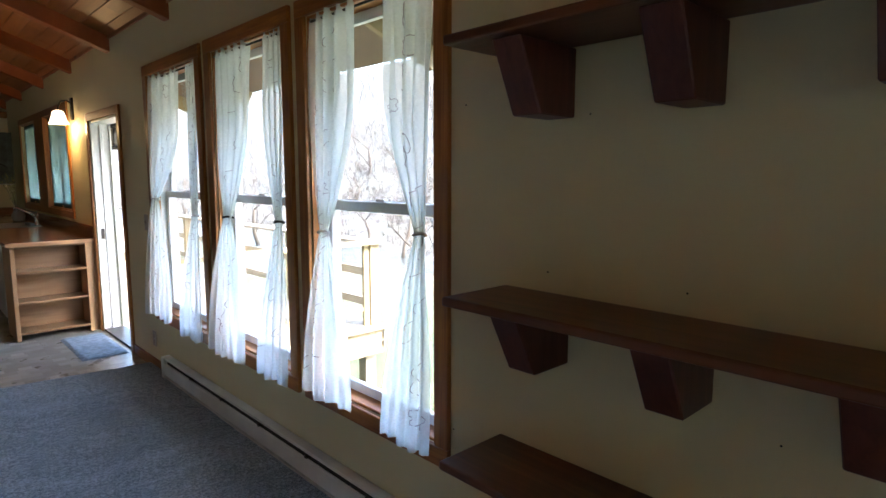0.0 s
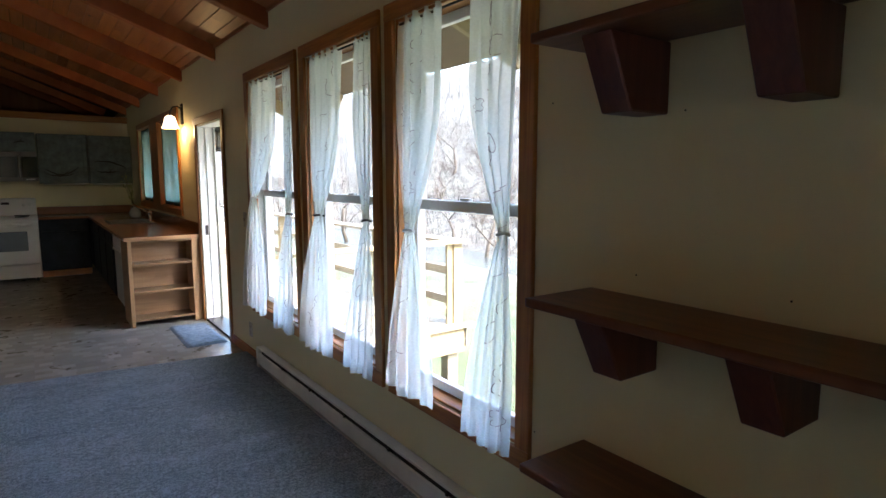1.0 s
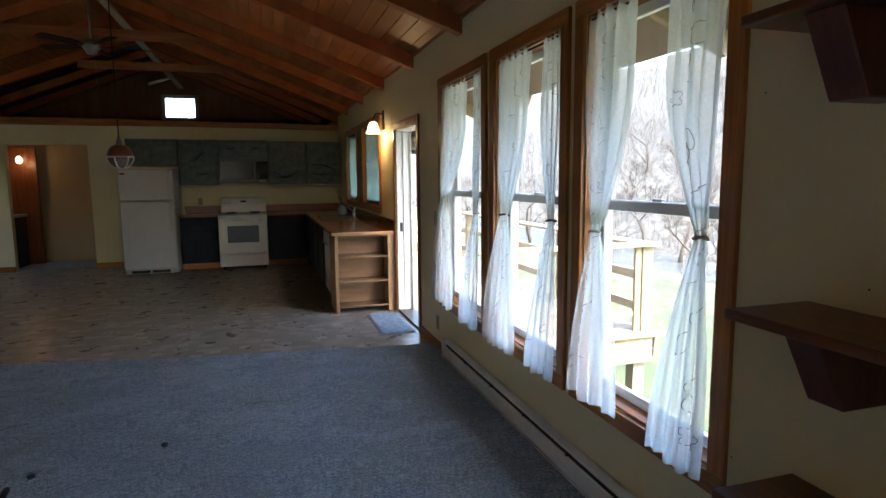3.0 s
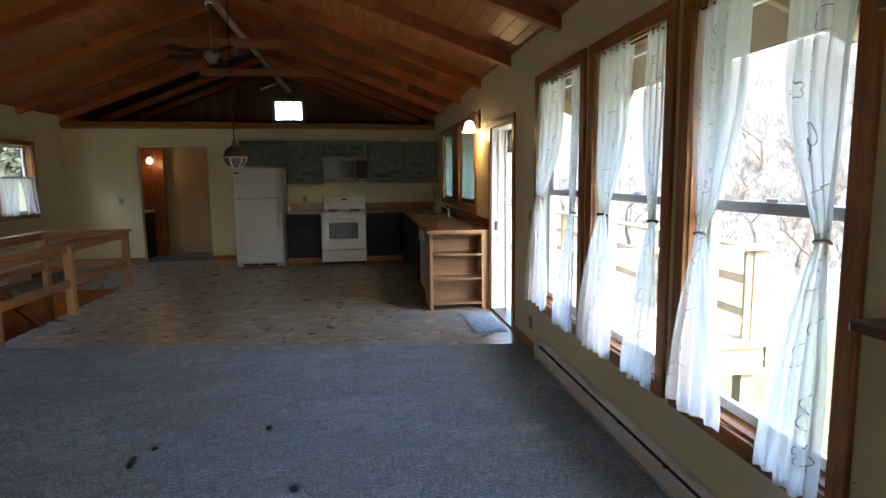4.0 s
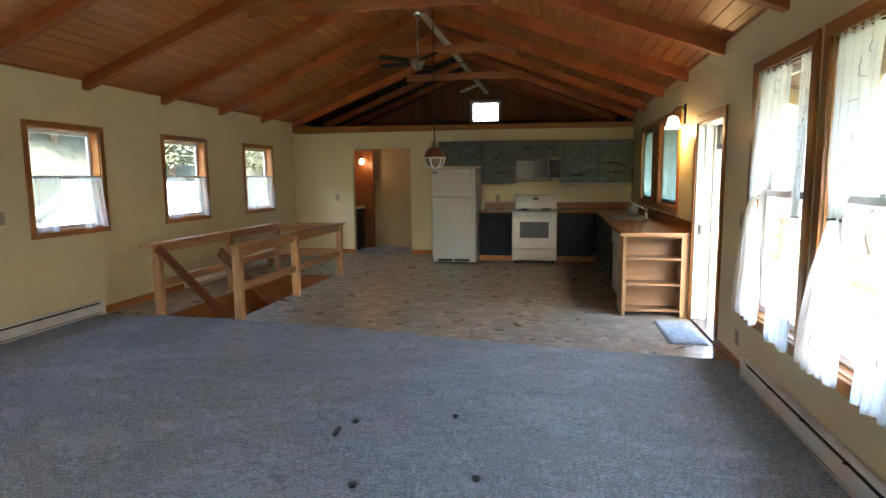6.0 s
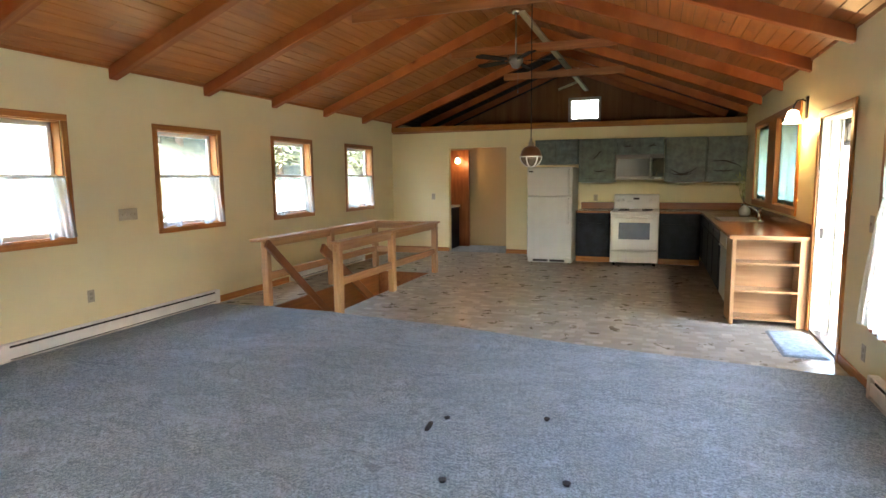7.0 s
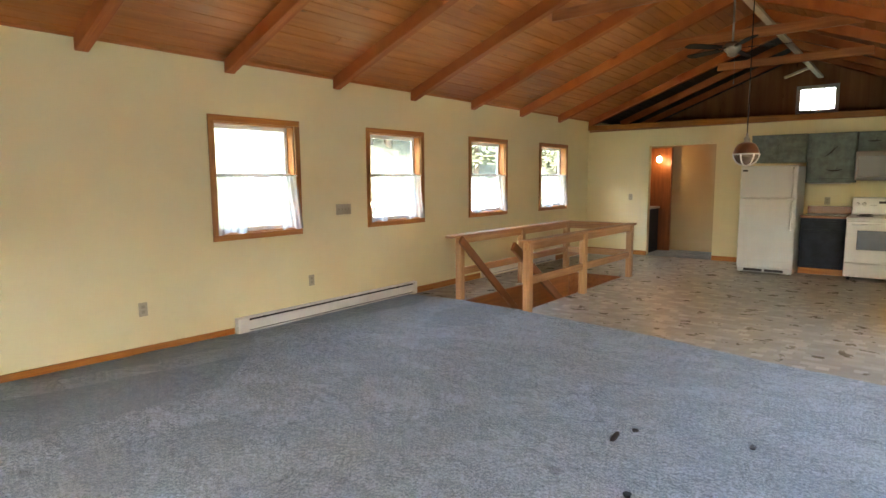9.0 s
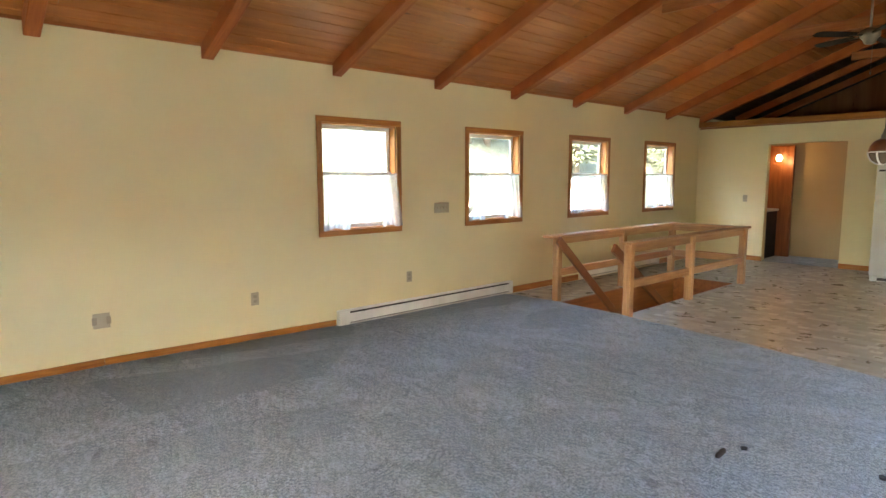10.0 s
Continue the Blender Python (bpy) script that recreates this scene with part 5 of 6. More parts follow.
def sink():
    s = thing("kitchen_sink", (1.05, 8.68, CT), "double bowl steel sink in the worktop", "sink")
    bm = bmesh.new()
    x0, x1, y0, y1 = -0.25, 0.25, -0.38, 0.38
    for lo, hi in (((x0, y0, 0), (x1, y0 + 0.03, 0.008)), ((x0, y1 - 0.03, 0), (x1, y1, 0.008)), ((x0, y0 + 0.03, 0), (x0 + 0.03, y1 - 0.03, 0.008)), ((x1 - 0.07, y0 + 0.03, 0), (x1, y1 - 0.03, 0.008)), ((x0 + 0.03, -0.015, 0), (x1 - 0.07, 0.015, 0.008))):
        box(bm, lo, hi, 0.003)
    part("rim", bm, STEEL, s)
    for a, b in ((y0 + 0.03, -0.015), (0.015, y1 - 0.03)):
        bm = bmesh.new()
        box(bm, (x0 + 0.03, a, -0.17), (x1 - 0.07, b, -0.165))
        box(bm, (x0 + 0.028, a, -0.17), (x0 + 0.03, b, 0.0))
        box(bm, (x1 - 0.07, a, -0.17), (x1 - 0.068, b, 0.0))
        box(bm, (x0 + 0.03, a - 0.002, -0.17), (x1 - 0.07, a, 0.0))
        box(bm, (x0 + 0.03, b, -0.17), (x1 - 0.07, b + 0.002, 0.0))
        part("bowl", bm, STEEL, s)


sink()


def faucet():
    f = thing("kitchen_faucet", (1.27, 8.42, CT + 0.008), "chrome kitchen faucet with a slanting spout", "faucet")
    bm = bmesh.new()
    lathe(bm, [(0.03, 0.0), (0.03, 0.012), (0.022, 0.02), (0.02, 0.11), (0.024, 0.12), (0.015, 0.145)])
    part("body", bm, CHROME, f)
    bm = bmesh.new()
    tube(bm, [(0, 0, 0.09), (-0.08, 0.05, 0.16), (-0.17, 0.10, 0.215), (-0.19, 0.11, 0.21), (-0.195, 0.113, 0.185)], [0.014, 0.013, 0.014, 0.017, 0.017], 10)
    part("spout", bm, CHROME, f)
    bm = bmesh.new()
    tube(bm, [(0, 0, 0.14), (0.0, -0.06, 0.17), (0.0, -0.10, 0.175)], 0.007)
    part("lever", bm, CHROME, f)


faucet()


def twig_vase():
    v = thing("vase_of_twigs", (1.24, 9.55, CT), "glass jar with budding yellow green twigs", "vase")
    bm = bmesh.new()
    lathe(bm, [(0.055, 0.0), (0.075, 0.02), (0.08, 0.08), (0.05, 0.13), (0.04, 0.15), (0.05, 0.165)], steps=20)
    part("jar", bm, JARGLASS, v)
    rnd = random.Random(8)
    for k in range(9):
        bm = bmesh.new()
        a, lean = rnd.uniform(0, 6.28), rnd.uniform(0.05, 0.28)
        pts = [(0, 0, 0.03)]
        for j in range(1, 7):
            u = j / 6
            pts.append((lean * u ** 1.4 * math.cos(a) - 0.03 * u + rnd.uniform(-0.012, 0.012), lean * u ** 1.4 * math.sin(a) + rnd.uniform(-0.012, 0.012), 0.03 + rnd.uniform(0.5, 0.62) * u))
        tube(bm, pts, [0.0035, 0.003, 0.003, 0.0025, 0.002, 0.002, 0.0015], 5)
        twig = part("twig", bm, TWIG, v)
        bm = bmesh.new()
        for j in range(22):
            i = rnd.randrange(2, 6)
            p = Vector(pts[i]).lerp(Vector(pts[i + 1]), rnd.random())
            d = Vector((rnd.uniform(-1, 1), rnd.uniform(-1, 1), rnd.uniform(-0.3, 1))).normalized()
            s = d.orthogonal().normalized() * 0.006
            q = [bm.verts.new(p), bm.verts.new(p + d * 0.012 + s), bm.verts.new(p + d * 0.026), bm.verts.new(p + d * 0.012 - s)]
            bm.faces.new(q)
        part("leaves", bm, BUD, twig, "small yellow green buds")


JARGLASS = plain("pale glass jar", (0.30, 0.32, 0.31), 0.08, 0.0, 0.1, 6.0, 0.0)
TWIG = plain("brown twig bark", (0.14, 0.10, 0.055), 0.8)
BUD = plain("yellow green buds", (0.30, 0.31, 0.07), 0.7)
twig_vase()


def refrigerator():
    x0, x1, y0 = -2.085, -1.315, 10.04
    f = thing("refrigerator", ((x0 + x1) / 2, y0, 0), "white top freezer refrigerator with textured doors", "refrigerator")
    w = (x1 - x0) / 2
    block("body", (-w, 0.065, 0.02), (w, 0.80, 1.655), FRIDGE, f, "", 0.008)
    block("freezer_door", (-w, 0.0, 1.172), (w, 0.06, 1.662), FRIDGE, f, "", 0.012)
    block("fridge_door", (-w, 0.0, 0.10), (w, 0.06, 1.162), FRIDGE, f, "", 0.012)
    for z0, z1 in ((1.20, 1.62), (0.70, 1.13)):
        bm = bmesh.new()
        tube(bm, [(w - 0.06, 0.0, z0), (w - 0.06, -0.035, z0 + 0.03), (w - 0.06, -0.04, (z0 + z1) / 2), (w - 0.06, -0.035, z1 - 0.03), (w - 0.06, 0.0, z1)], 0.014, 10)
        part("handle", bm, FRIDGE, f, "white door handle")
    block("kick_grille", (-w + 0.01, 0.03, 0.02), (w - 0.01, 0.06, 0.09), FRIDGE, f, "", 0.003)
    for k in range(2):
        block("vent", (-w + 0.10 + k * 0.29, 0.026, 0.035), (-w + 0.36 + k * 0.29, 0.03, 0.075), SLOT, f)
    block("badge", (-w + 0.03, -0.003, 1.575), (-w + 0.10, 0.0, 1.60), SLOT, f, "small dark badge")
    for k in (-1, 1):
        block("foot", (k * (w - 0.06) - 0.02, 0.1, 0), (k * (w - 0.06) + 0.02, 0.14, 0.02), SLOT, f)


FRIDGE = plain("pebbled white appliance enamel", (0.50, 0.52, 0.51), 0.42, 0.0, 0.03, 4.0, 0.18, 0.0015, 260.0)
refrigerator()


# Grey base colour stands in for the reflection in the oven window.
OVENGLASS = plain("oven glass with grey reflection in its colour", (0.10, 0.115, 0.13), 0.16, 0.0, 0.1, 3.0, 0.0)


def kitchen_range():
    x0, x1, y0 = -0.692, 0.073, 10.11
    r = thing("kitchen_range", ((x0 + x1) / 2, y0, 0), "white freestanding electric range with oven window", "range")
    w = (x1 - x0) / 2
    deep = F - y0 - 0.02
    block("body", (-w, 0.045, 0.06), (w, deep, 0.885), WHITE, r, "", 0.004)
    block("oven_door", (-w + 0.004, 0.0, 0.275), (w - 0.004, 0.043, 0.86), WHITE, r, "", 0.01)
    block("oven_window", (-0.245, -0.004, 0.455), (0.245, 0.003, 0.73), OVENGLASS, r, "oven glass with grey reflection in its colour", 0.002)
    bm = bmesh.new()
    tube(bm, [(-0.30, 0.0, 0.815), (-0.30, -0.035, 0.815), (0.30, -0.035, 0.815), (0.30, 0.0, 0.815)], 0.011, 8)
    part("oven_handle", bm, WHITE, r, "white bar handle")
    block("drawer", (-w + 0.004, 0.004, 0.06), (w - 0.004, 0.043, 0.262), WHITE, r, "", 0.01)
    block("drawer_lip", (-0.25, -0.008, 0.235), (0.25, 0.004, 0.25), WHITE, r, "", 0.004)
    block("cooktop", (-w - 0.003, -0.01, 0.886), (w + 0.003, deep, 0.91), WHITE, r, "", 0.006)
    for k, (cx, cy, rad) in enumerate(((-0.19, 0.25, 0.10), (0.19, 0.25, 0.085), (-0.19, 0.62, 0.085), (0.19, 0.62, 0.10))):
        bm = bmesh.new()
        pts = [((rad * (0.25 + 0.75 * t / 60)) * math.cos(t * 0.42) + cx, (rad * (0.25 + 0.75 * t / 60)) * math.sin(t * 0.42) + cy, 0.922) for t in range(61)]
        tube(bm, pts, 0.005, 5)
        part("burner_coil", bm, SLOT, r, "dark coil burner")
    bm = bmesh.new()
    yb = deep - 0.25
    box(bm, (-w, yb, 0.91), (w, deep, 1.17), 0.012)
    panel = part("control_panel", bm, WHITE, r)
    for k, x in enumerate((-0.31, -0.23, 0.23, 0.31)):
        bm = bmesh.new()
        lathe(bm, [(0.026, 0.0), (0.024, -0.018), (0.01, -0.02)], (x, yb, 1.07), 16, "y")
        part("knob", bm, WHITE, panel, "white knob")
    block("clock", (-0.05, yb - 0.003, 1.08), (0.05, yb, 1.115), SLOT, panel, "small dark clock display")
    bm = bmesh.new()
    for k in range(4):
        box(bm, (-0.15 + 0.02 * k, yb - 0.003, 1.05), (-0.138 + 0.02 * k, yb, 1.056))
    part("markings", bm, SLOT, panel)
    for k in (-1, 1):
        block("foot", (k * (w - 0.06) - 0.02, 0.1, 0), (k * (w - 0.06) + 0.02, 0.14, 0.06), SLOT, r)


kitchen_range()

UF = F - 0.33                     # fronts of the wall cabinets


def wall_cabinet(x0, x1, z0, z1, doors, branch, label, strip=True):
    c = thing("wall_cabinet", ((x0 + x1) / 2, UF, z0), label, "cabinet", "wall cabinets")
    ox = (x0 + x1) / 2
    h = z1 - z0
    block("body", (x0 - ox, 0.02, 0), (x1 - ox, 0.33, h), CABBLUE, c)
    step = (x1 - x0) / doors
    rnd = random.Random(int(100 * (x0 + 9)))
    for k in range(doors):
        p, q = x0 + k * step + 0.014 - ox, x0 + (k + 1) * step - 0.014 - ox
        bm = bmesh.new()
        t = 0.05
        box(bm, (p, 0.0, 0.016), (q, 0.02, 0.016 + t), 0.003)
        box(bm, (p, 0.0, h - 0.016 - t), (q, 0.02, h - 0.016), 0.003)
        box(bm, (p, 0.0, 0.016 + t), (p + t, 0.02, h - 0.016 - t), 0.003)
        box(bm, (q - t, 0.0, 0.016 + t), (q, 0.02, h - 0.016 - t), 0.003)
        box(bm, (p + t, 0.008, 0.016 + t), (q - t, 0.02, h - 0.016 - t))
        door = part("door", bm, CABBLUE, c)
        for cx, cz, length, bend, rise in branch[k] if k < len(branch) else ():
            bm = bmesh.new()
            pts = []
            for j in range(13):
                u = j / 12 - 0.5
                pts.append((cx + (p + q) / 2 + length * u, 0.002, cz * h + bend * (4 * u * u - 0.5) + rise * u + rnd.uniform(-0.006, 0.006)))
            tube(bm, pts, [0.004 + 0.007 * math.sin(math.pi * j / 12) for j in range(13)], 6)
            tube(bm, [pts[7], (pts[8][0], 0.0, pts[8][2] + 0.03), (pts[9][0], 0.0, pts[9][2] + 0.05)], [0.005, 0.004, 0.002], 5)
            part("branch", bm, BRANCH, door, "dark driftwood branch")
    if strip:
        block("light_strip", (x0 + 0.05 - ox, 0.01, -0.018), (x1 - 0.05 - ox, 0.05, -0.001), WHITE, c, "white strip under the cabinet", 0.003)
    return c


BRANCH = plain("dark driftwood", (0.02, 0.02, 0.02), 0.8)
LAB = "worn blue green painted wall cabinet"
wall_cabinet(-2.12, -1.335, 1.72, 2.17, 2, [], LAB + " over the refrigerator", False)
wall_cabinet(-1.325, -0.68, 1.395, 2.165, 1, [[(0.0, 0.62, 0.16, 0.01, 0.16), (0.05, 0.25, 0.2, 0.02, 0.0)]], LAB + " with a slanted twig")
wall_cabinet(-0.67, 0.13, 1.872, 2.16, 2, [[(0, 0.5, 0.16, 0.01, 0.0)], [(0, 0.5, 0.14, -0.01, 0.02)]], LAB + " over the microwave", False)
wall_cabinet(0.14, 0.795, 1.39, 2.15, 1, [[(-0.02, 0.25, 0.44, 0.10, 0.03), (-0.05, 0.18, 0.36, 0.04, 0.0)]], LAB + " with a drooping branch")
wall_cabinet(0.805, 1.415, 1.385, 2.145, 1, [[(0.0, 0.42, 0.44, -0.05, -0.10), (-0.05, 0.25, 0.3, 0.02, 0.0)]], LAB + " with a driftwood branch")


DIMSTEEL = plain("dark stainless steel", (0.13, 0.125, 0.118), 0.38, 1.0, 0.08, 20.0, 0.05)


SMOKEGLASS = plain("dark microwave glass", (0.012, 0.012, 0.013), 0.18, 0.0, 0.1, 3.0, 0.0)
SMOKEGLASS.node_tree.nodes["Principled BSDF"].inputs["Specular IOR Level"].default_value = 0.3


def microwave():
    x0, x1, z0, z1 = -0.685, 0.133, 1.427, 1.868
    m = thing("microwave", ((x0 + x1) / 2, UF - 0.07, z0), "stainless over range microwave with a dark window", "microwave")
    w, h = (x1 - x0) / 2, z1 - z0
    block("body", (-w, 0.03, 0.0), (w, 0.38, h), DARKMETAL, m)
    block("door", (-w, 0.0, 0.0), (w * 0.52, 0.03, h), DIMSTEEL, m, "brushed steel door", 0.006)
    block("window", (-w + 0.035, -0.004, 0.06), (w * 0.38, 0.002, h - 0.075), SMOKEGLASS, m, "dark glass window", 0.002)
    block("control_panel", (w * 0.53, 0.0, 0.06), (w, 0.03, h - 0.075), BLACKGLASS, m, "black control panel", 0.004)
    block("top_vent", (w * 0.53, 0.002, h - 0.07), (w, 0.03, h), DIMSTEEL, m, "", 0.004)
    block("lower_trim", (w * 0.53, 0.002, 0.0), (w, 0.03, 0.055), DIMSTEEL, m, "", 0.004)
    bm = bmesh.new()
    tube(bm, [(w * 0.45, 0.0, 0.06), (w * 0.45, -0.04, 0.09), (w * 0.45, -0.045, h / 2), (w * 0.45, -0.04, h - 0.09), (w * 0.45, 0.0, h - 0.06)], 0.011, 10)
    part("handle", bm, STEEL, m, "curved steel handle")
    block("badge", (w * 0.62, -0.001, 0.02), (w * 0.9, 0.002, 0.038), WHITE, m, "pale badge")


microwave()

# ---- on the floor ----
def doormat():
    bm = bmesh.new()
    x0, x1, y0, y1, nx, ny = 1.035, 1.385, 5.36, 6.22, 14, 34
    grid = []
    for i in range(nx + 1):
        for j in range(ny + 1):
            edge = i in (0, nx) or j in (0, ny)
            x, y = x0 + (x1 - x0) * i / nx, y0 + (y1 - y0) * j / ny
            grid.append(bm.verts.new((x + 0.004 * noise.noise((x * 30, y * 30, 0)), y + 0.004 * noise.noise((x * 30, y * 30, 5)), 0.002 if edge else 0.016 + 0.003 * noise.noise((x * 25, y * 25, 2)))))
    for i in range(nx):
        for j in range(ny):
            f = bm.faces.new([grid[k] for k in (i * (ny + 1) + j, (i + 1) * (ny + 1) + j, (i + 1) * (ny + 1) + j + 1, i * (ny + 1) + j + 1)])
            f.smooth = True
    tagged(link("doormat", bm, MATBLUE), "grey blue pile doormat inside the deck door", "doormat")


doormat()
bm = bmesh.new()
tube(bm, [(-1.235, 3.16, 0.026), (-1.228, 3.13, 0.03), (-1.222, 3.06, 0.031), (-1.218, 3.03, 0.026)], [0.010, 0.016, 0.016, 0.010], 10)
tagged(link("door_stop", bm, BLACKTIE), "short black rubber plug lying on the carpet", "rubber plug")

# ---- hall seen through the opening ----
DOORWOOD = wood("red brown door wood", (0.17, 0.05, 0.016), (0.30, 0.10, 0.035), (0, 0, 1), 0.4, 30.0, False)
tagged(block("hall_door_casing", (-4.325, F + 0.86, 0.012), (-3.777, F + 0.93, 2.08), DOORWOOD, None, "", 0.004), "brown wooden door post in the hall", "trim", kind="structure")
def hall_lamp():
    s = thing("wall_sconce", (-4.0, F + 0.84, 1.90), "small lit globe lamp in the hall", "wall lamp")
    bm = bmesh.new()
    lathe(bm, [(0.02, 0.0), (0.045, -0.03), (0.055, -0.07), (0.045, -0.11), (0.015, -0.13)], (0, -0.07, 0.02), 20)
    part("globe", bm, LAMPGLASS, s, "glowing glass globe")
    bm = bmesh.new()
    tube(bm, [(0, 0.02, 0.03), (0, -0.04, 0.05), (0, -0.07, 0.02)], 0.008)
    part("arm", bm, DARKMETAL, s)
    bulb = bpy.data.lights.new("bulb", "POINT")
    bulb.energy, bulb.color, bulb.shadow_soft_size = 0.13, (1.0, 0.62, 0.28), 0.05
    lamp = new("bulb", bulb)
    lamp.location = (-3.9, F + 0.66, 1.78)


hall_lamp()
def vanity():
    v = thing("vanity_cabinet", (-4.08, F + 0.5, 0.012), "dark cabinet with a pale top in the hall", "cabinet")
    block("body", (-0.16, -0.25, 0.0), (0.09, 0.32, 0.86), CABNAVY, v, "", 0.004)
    block("top", (-0.18, -0.27, 0.862), (0.11, 0.33, 0.90), WHITE, v, "white top", 0.005)


vanity()

# ---- outdoors ----
def grass_material():
    m, n, p = nodes_of("grass and scrub ground")
    v = coords(n)
    col = ramp(n, noise_of(n, v, 0.35, 6.0, 0.65), (0.07, 0.105, 0.03), (0.115, 0.11, 0.06), 0.4, 0.6)
    col = mix(n, ramp(n, noise_of(n, v, 3.0, 6.0, 0.7), (0.5,) * 3, (0.0,) * 3, 0.35, 0.6), col, (0.10, 0.12, 0.045))
    sep = n.nodes.new("ShaderNodeSeparateXYZ")
    n.links.new(v, sep.inputs[0])
    away = n.nodes.new("ShaderNodeMath")
    away.operation = "ABSOLUTE"
    n.links.new(sep.outputs[0], away.inputs[0])
    far = n.nodes.new("ShaderNodeMapRange")
    far.inputs["From Min"].default_value, far.inputs["From Max"].default_value = 9.0, 20.0
    n.links.new(away.outputs[0], far.inputs["Value"])
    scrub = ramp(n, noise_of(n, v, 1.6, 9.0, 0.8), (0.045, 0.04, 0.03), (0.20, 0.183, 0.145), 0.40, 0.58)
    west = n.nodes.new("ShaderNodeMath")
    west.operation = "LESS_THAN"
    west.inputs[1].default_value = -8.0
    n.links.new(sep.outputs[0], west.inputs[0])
    # West bank scrub gets a darker colour, standing in for its shaded side.
    west_dim = ramp(n, noise_of(n, v, 1.3, 8.0, 0.75), (0.018, 0.024, 0.014), (0.085, 0.09, 0.055), 0.35, 0.65)
    col = mix(n, far.outputs[0], col, mix(n, west.outputs[0], scrub, west_dim))
    n.links.new(col, p.inputs["Base Color"])
    p.inputs["Roughness"].default_value = 0.95
    bumped(n, p, noise_of(n, v, 8.0, 6.0, 0.7), 0.9, 0.15)
    return m


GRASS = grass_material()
BRUSH = plain("grey brown winter brush", (0.09, 0.08, 0.065), 0.95, 0.0, 0.45, 0.5, 0.0)
BARK = plain("grey bark", (0.068, 0.053, 0.038), 0.9, 0.0, 0.3, 5.0, 0.5)
NEEDLE = plain("evergreen foliage", (0.11, 0.125, 0.07), 0.9, 0.0, 0.4, 3.0, 0.3)
WATER = plain("grey creek water", (0.10, 0.11, 0.10), 0.12, 0.0, 0.3, 1.0, 0.4, 0.05, 6.0)


def ground():
    bm = bmesh.new()
    xs = [-3000, -800, -200, -90] + [-60 + 4 * k for k in range(31)] + [90, 200, 800, 3000]
    ys = [-3000, -800, -200, -70] + [-50 + 4 * k for k in range(36)] + [120, 250, 800, 3000]
    grid = []
    for x in xs:
        row = []
        for y in ys:
            h = -2.9
            if x > 24:
                h += 0.62 * (min(x, 70) - 24)
            # West bank made steep to block bright sky at the small windows.
            if x < -14:
                h += 0.85 * (min(-x, 70) - 14)
            if 18 < x < 24:
                h -= 0.5
            h += 0.35 * noise.noise((x * 0.11, y * 0.11, 0)) if abs(x) < 100 else 0
            row.append(bm.verts.new((x, y, h)))
        grid.append(row)
    for i in range(len(xs) - 1):
        for j in range(len(ys) - 1):
            f = bm.faces.new((grid[i][j], grid[i + 1][j], grid[i + 1][j + 1], grid[i][j + 1]))
            f.smooth = True
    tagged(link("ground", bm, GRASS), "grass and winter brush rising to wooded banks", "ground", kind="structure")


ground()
tagged(block("creek", (17.0, -80, -3.5), (24.0, 120, -3.12), WATER), "grey creek at the foot of the bank", "water", kind="structure")


def bare_tree(x, y, z, height, seed):
    rnd = random.Random(seed)
    t = thing("bare_tree", (x, y, z), "leafless grey winter tree on the bank", "tree", "bare trees")
    trunk, twigs = bmesh.new(), bmesh.new()

    def grow(p, d, length, radius, depth):
        pts, radii = [p], [radius]
        for k in range(3):
            d = (d + Vector((rnd.uniform(-0.28, 0.28), rnd.uniform(-0.28, 0.28), rnd.uniform(-0.08, 0.16)))).normalized()
            p = p + d * length / 3
            pts.append(p)
            radii.append(radius * (1 - 0.14 * (k + 1)))
        tube(trunk if depth < 2 else twigs, pts, radii, 6 if depth < 2 else 3)
        if depth < 6:
            for k in range(3 if depth < 5 else 2):
                q = pts[rnd.choice((1, 2, 3, 3))]
                side = Vector((rnd.uniform(-1, 1), rnd.uniform(-1, 1), rnd.uniform(-0.2, 0.7)))
                grow(q, (d * 0.7 + side * 0.8).normalized(), length * rnd.uniform(0.58, 0.82), max(0.006, radii[-1] * 0.62), depth + 1)
    grow(Vector((0, 0, -0.3)), Vector((rnd.uniform(-0.2, 0.2), rnd.uniform(-0.2, 0.2), 1)), height * 0.26, height * 0.015, 0)
    part("trunk", trunk, BARK, t)
    part("branches", twigs, BARK, t, "bare twigs")
    return t


def bank_z(x):
    return -2.9 + (0.62 * (min(x, 70) - 24) if x > 24 else 0.85 * (min(-x, 70) - 14) if x < -14 else 0)


tree_rng = random.Random(3)
grown = [bare_tree(x, y, bank_z(x), h, 100 + k) for k, (x, y, h) in enumerate(((15.0, 17.0, 7.5), (21.0, 25.5, 9.0), (26.0, 13.5, 8.0), (28.0, 33.0, 10.0)))]
for k in range(38):
    x, y = tree_rng.uniform(15, 38), -6 + k * 1.7 + tree_rng.uniform(-1.5, 1.5)
    copy_thing(tree_rng.choice(grown), pose(x, y, bank_z(x), 0, 0, tree_rng.uniform(0, 360)))


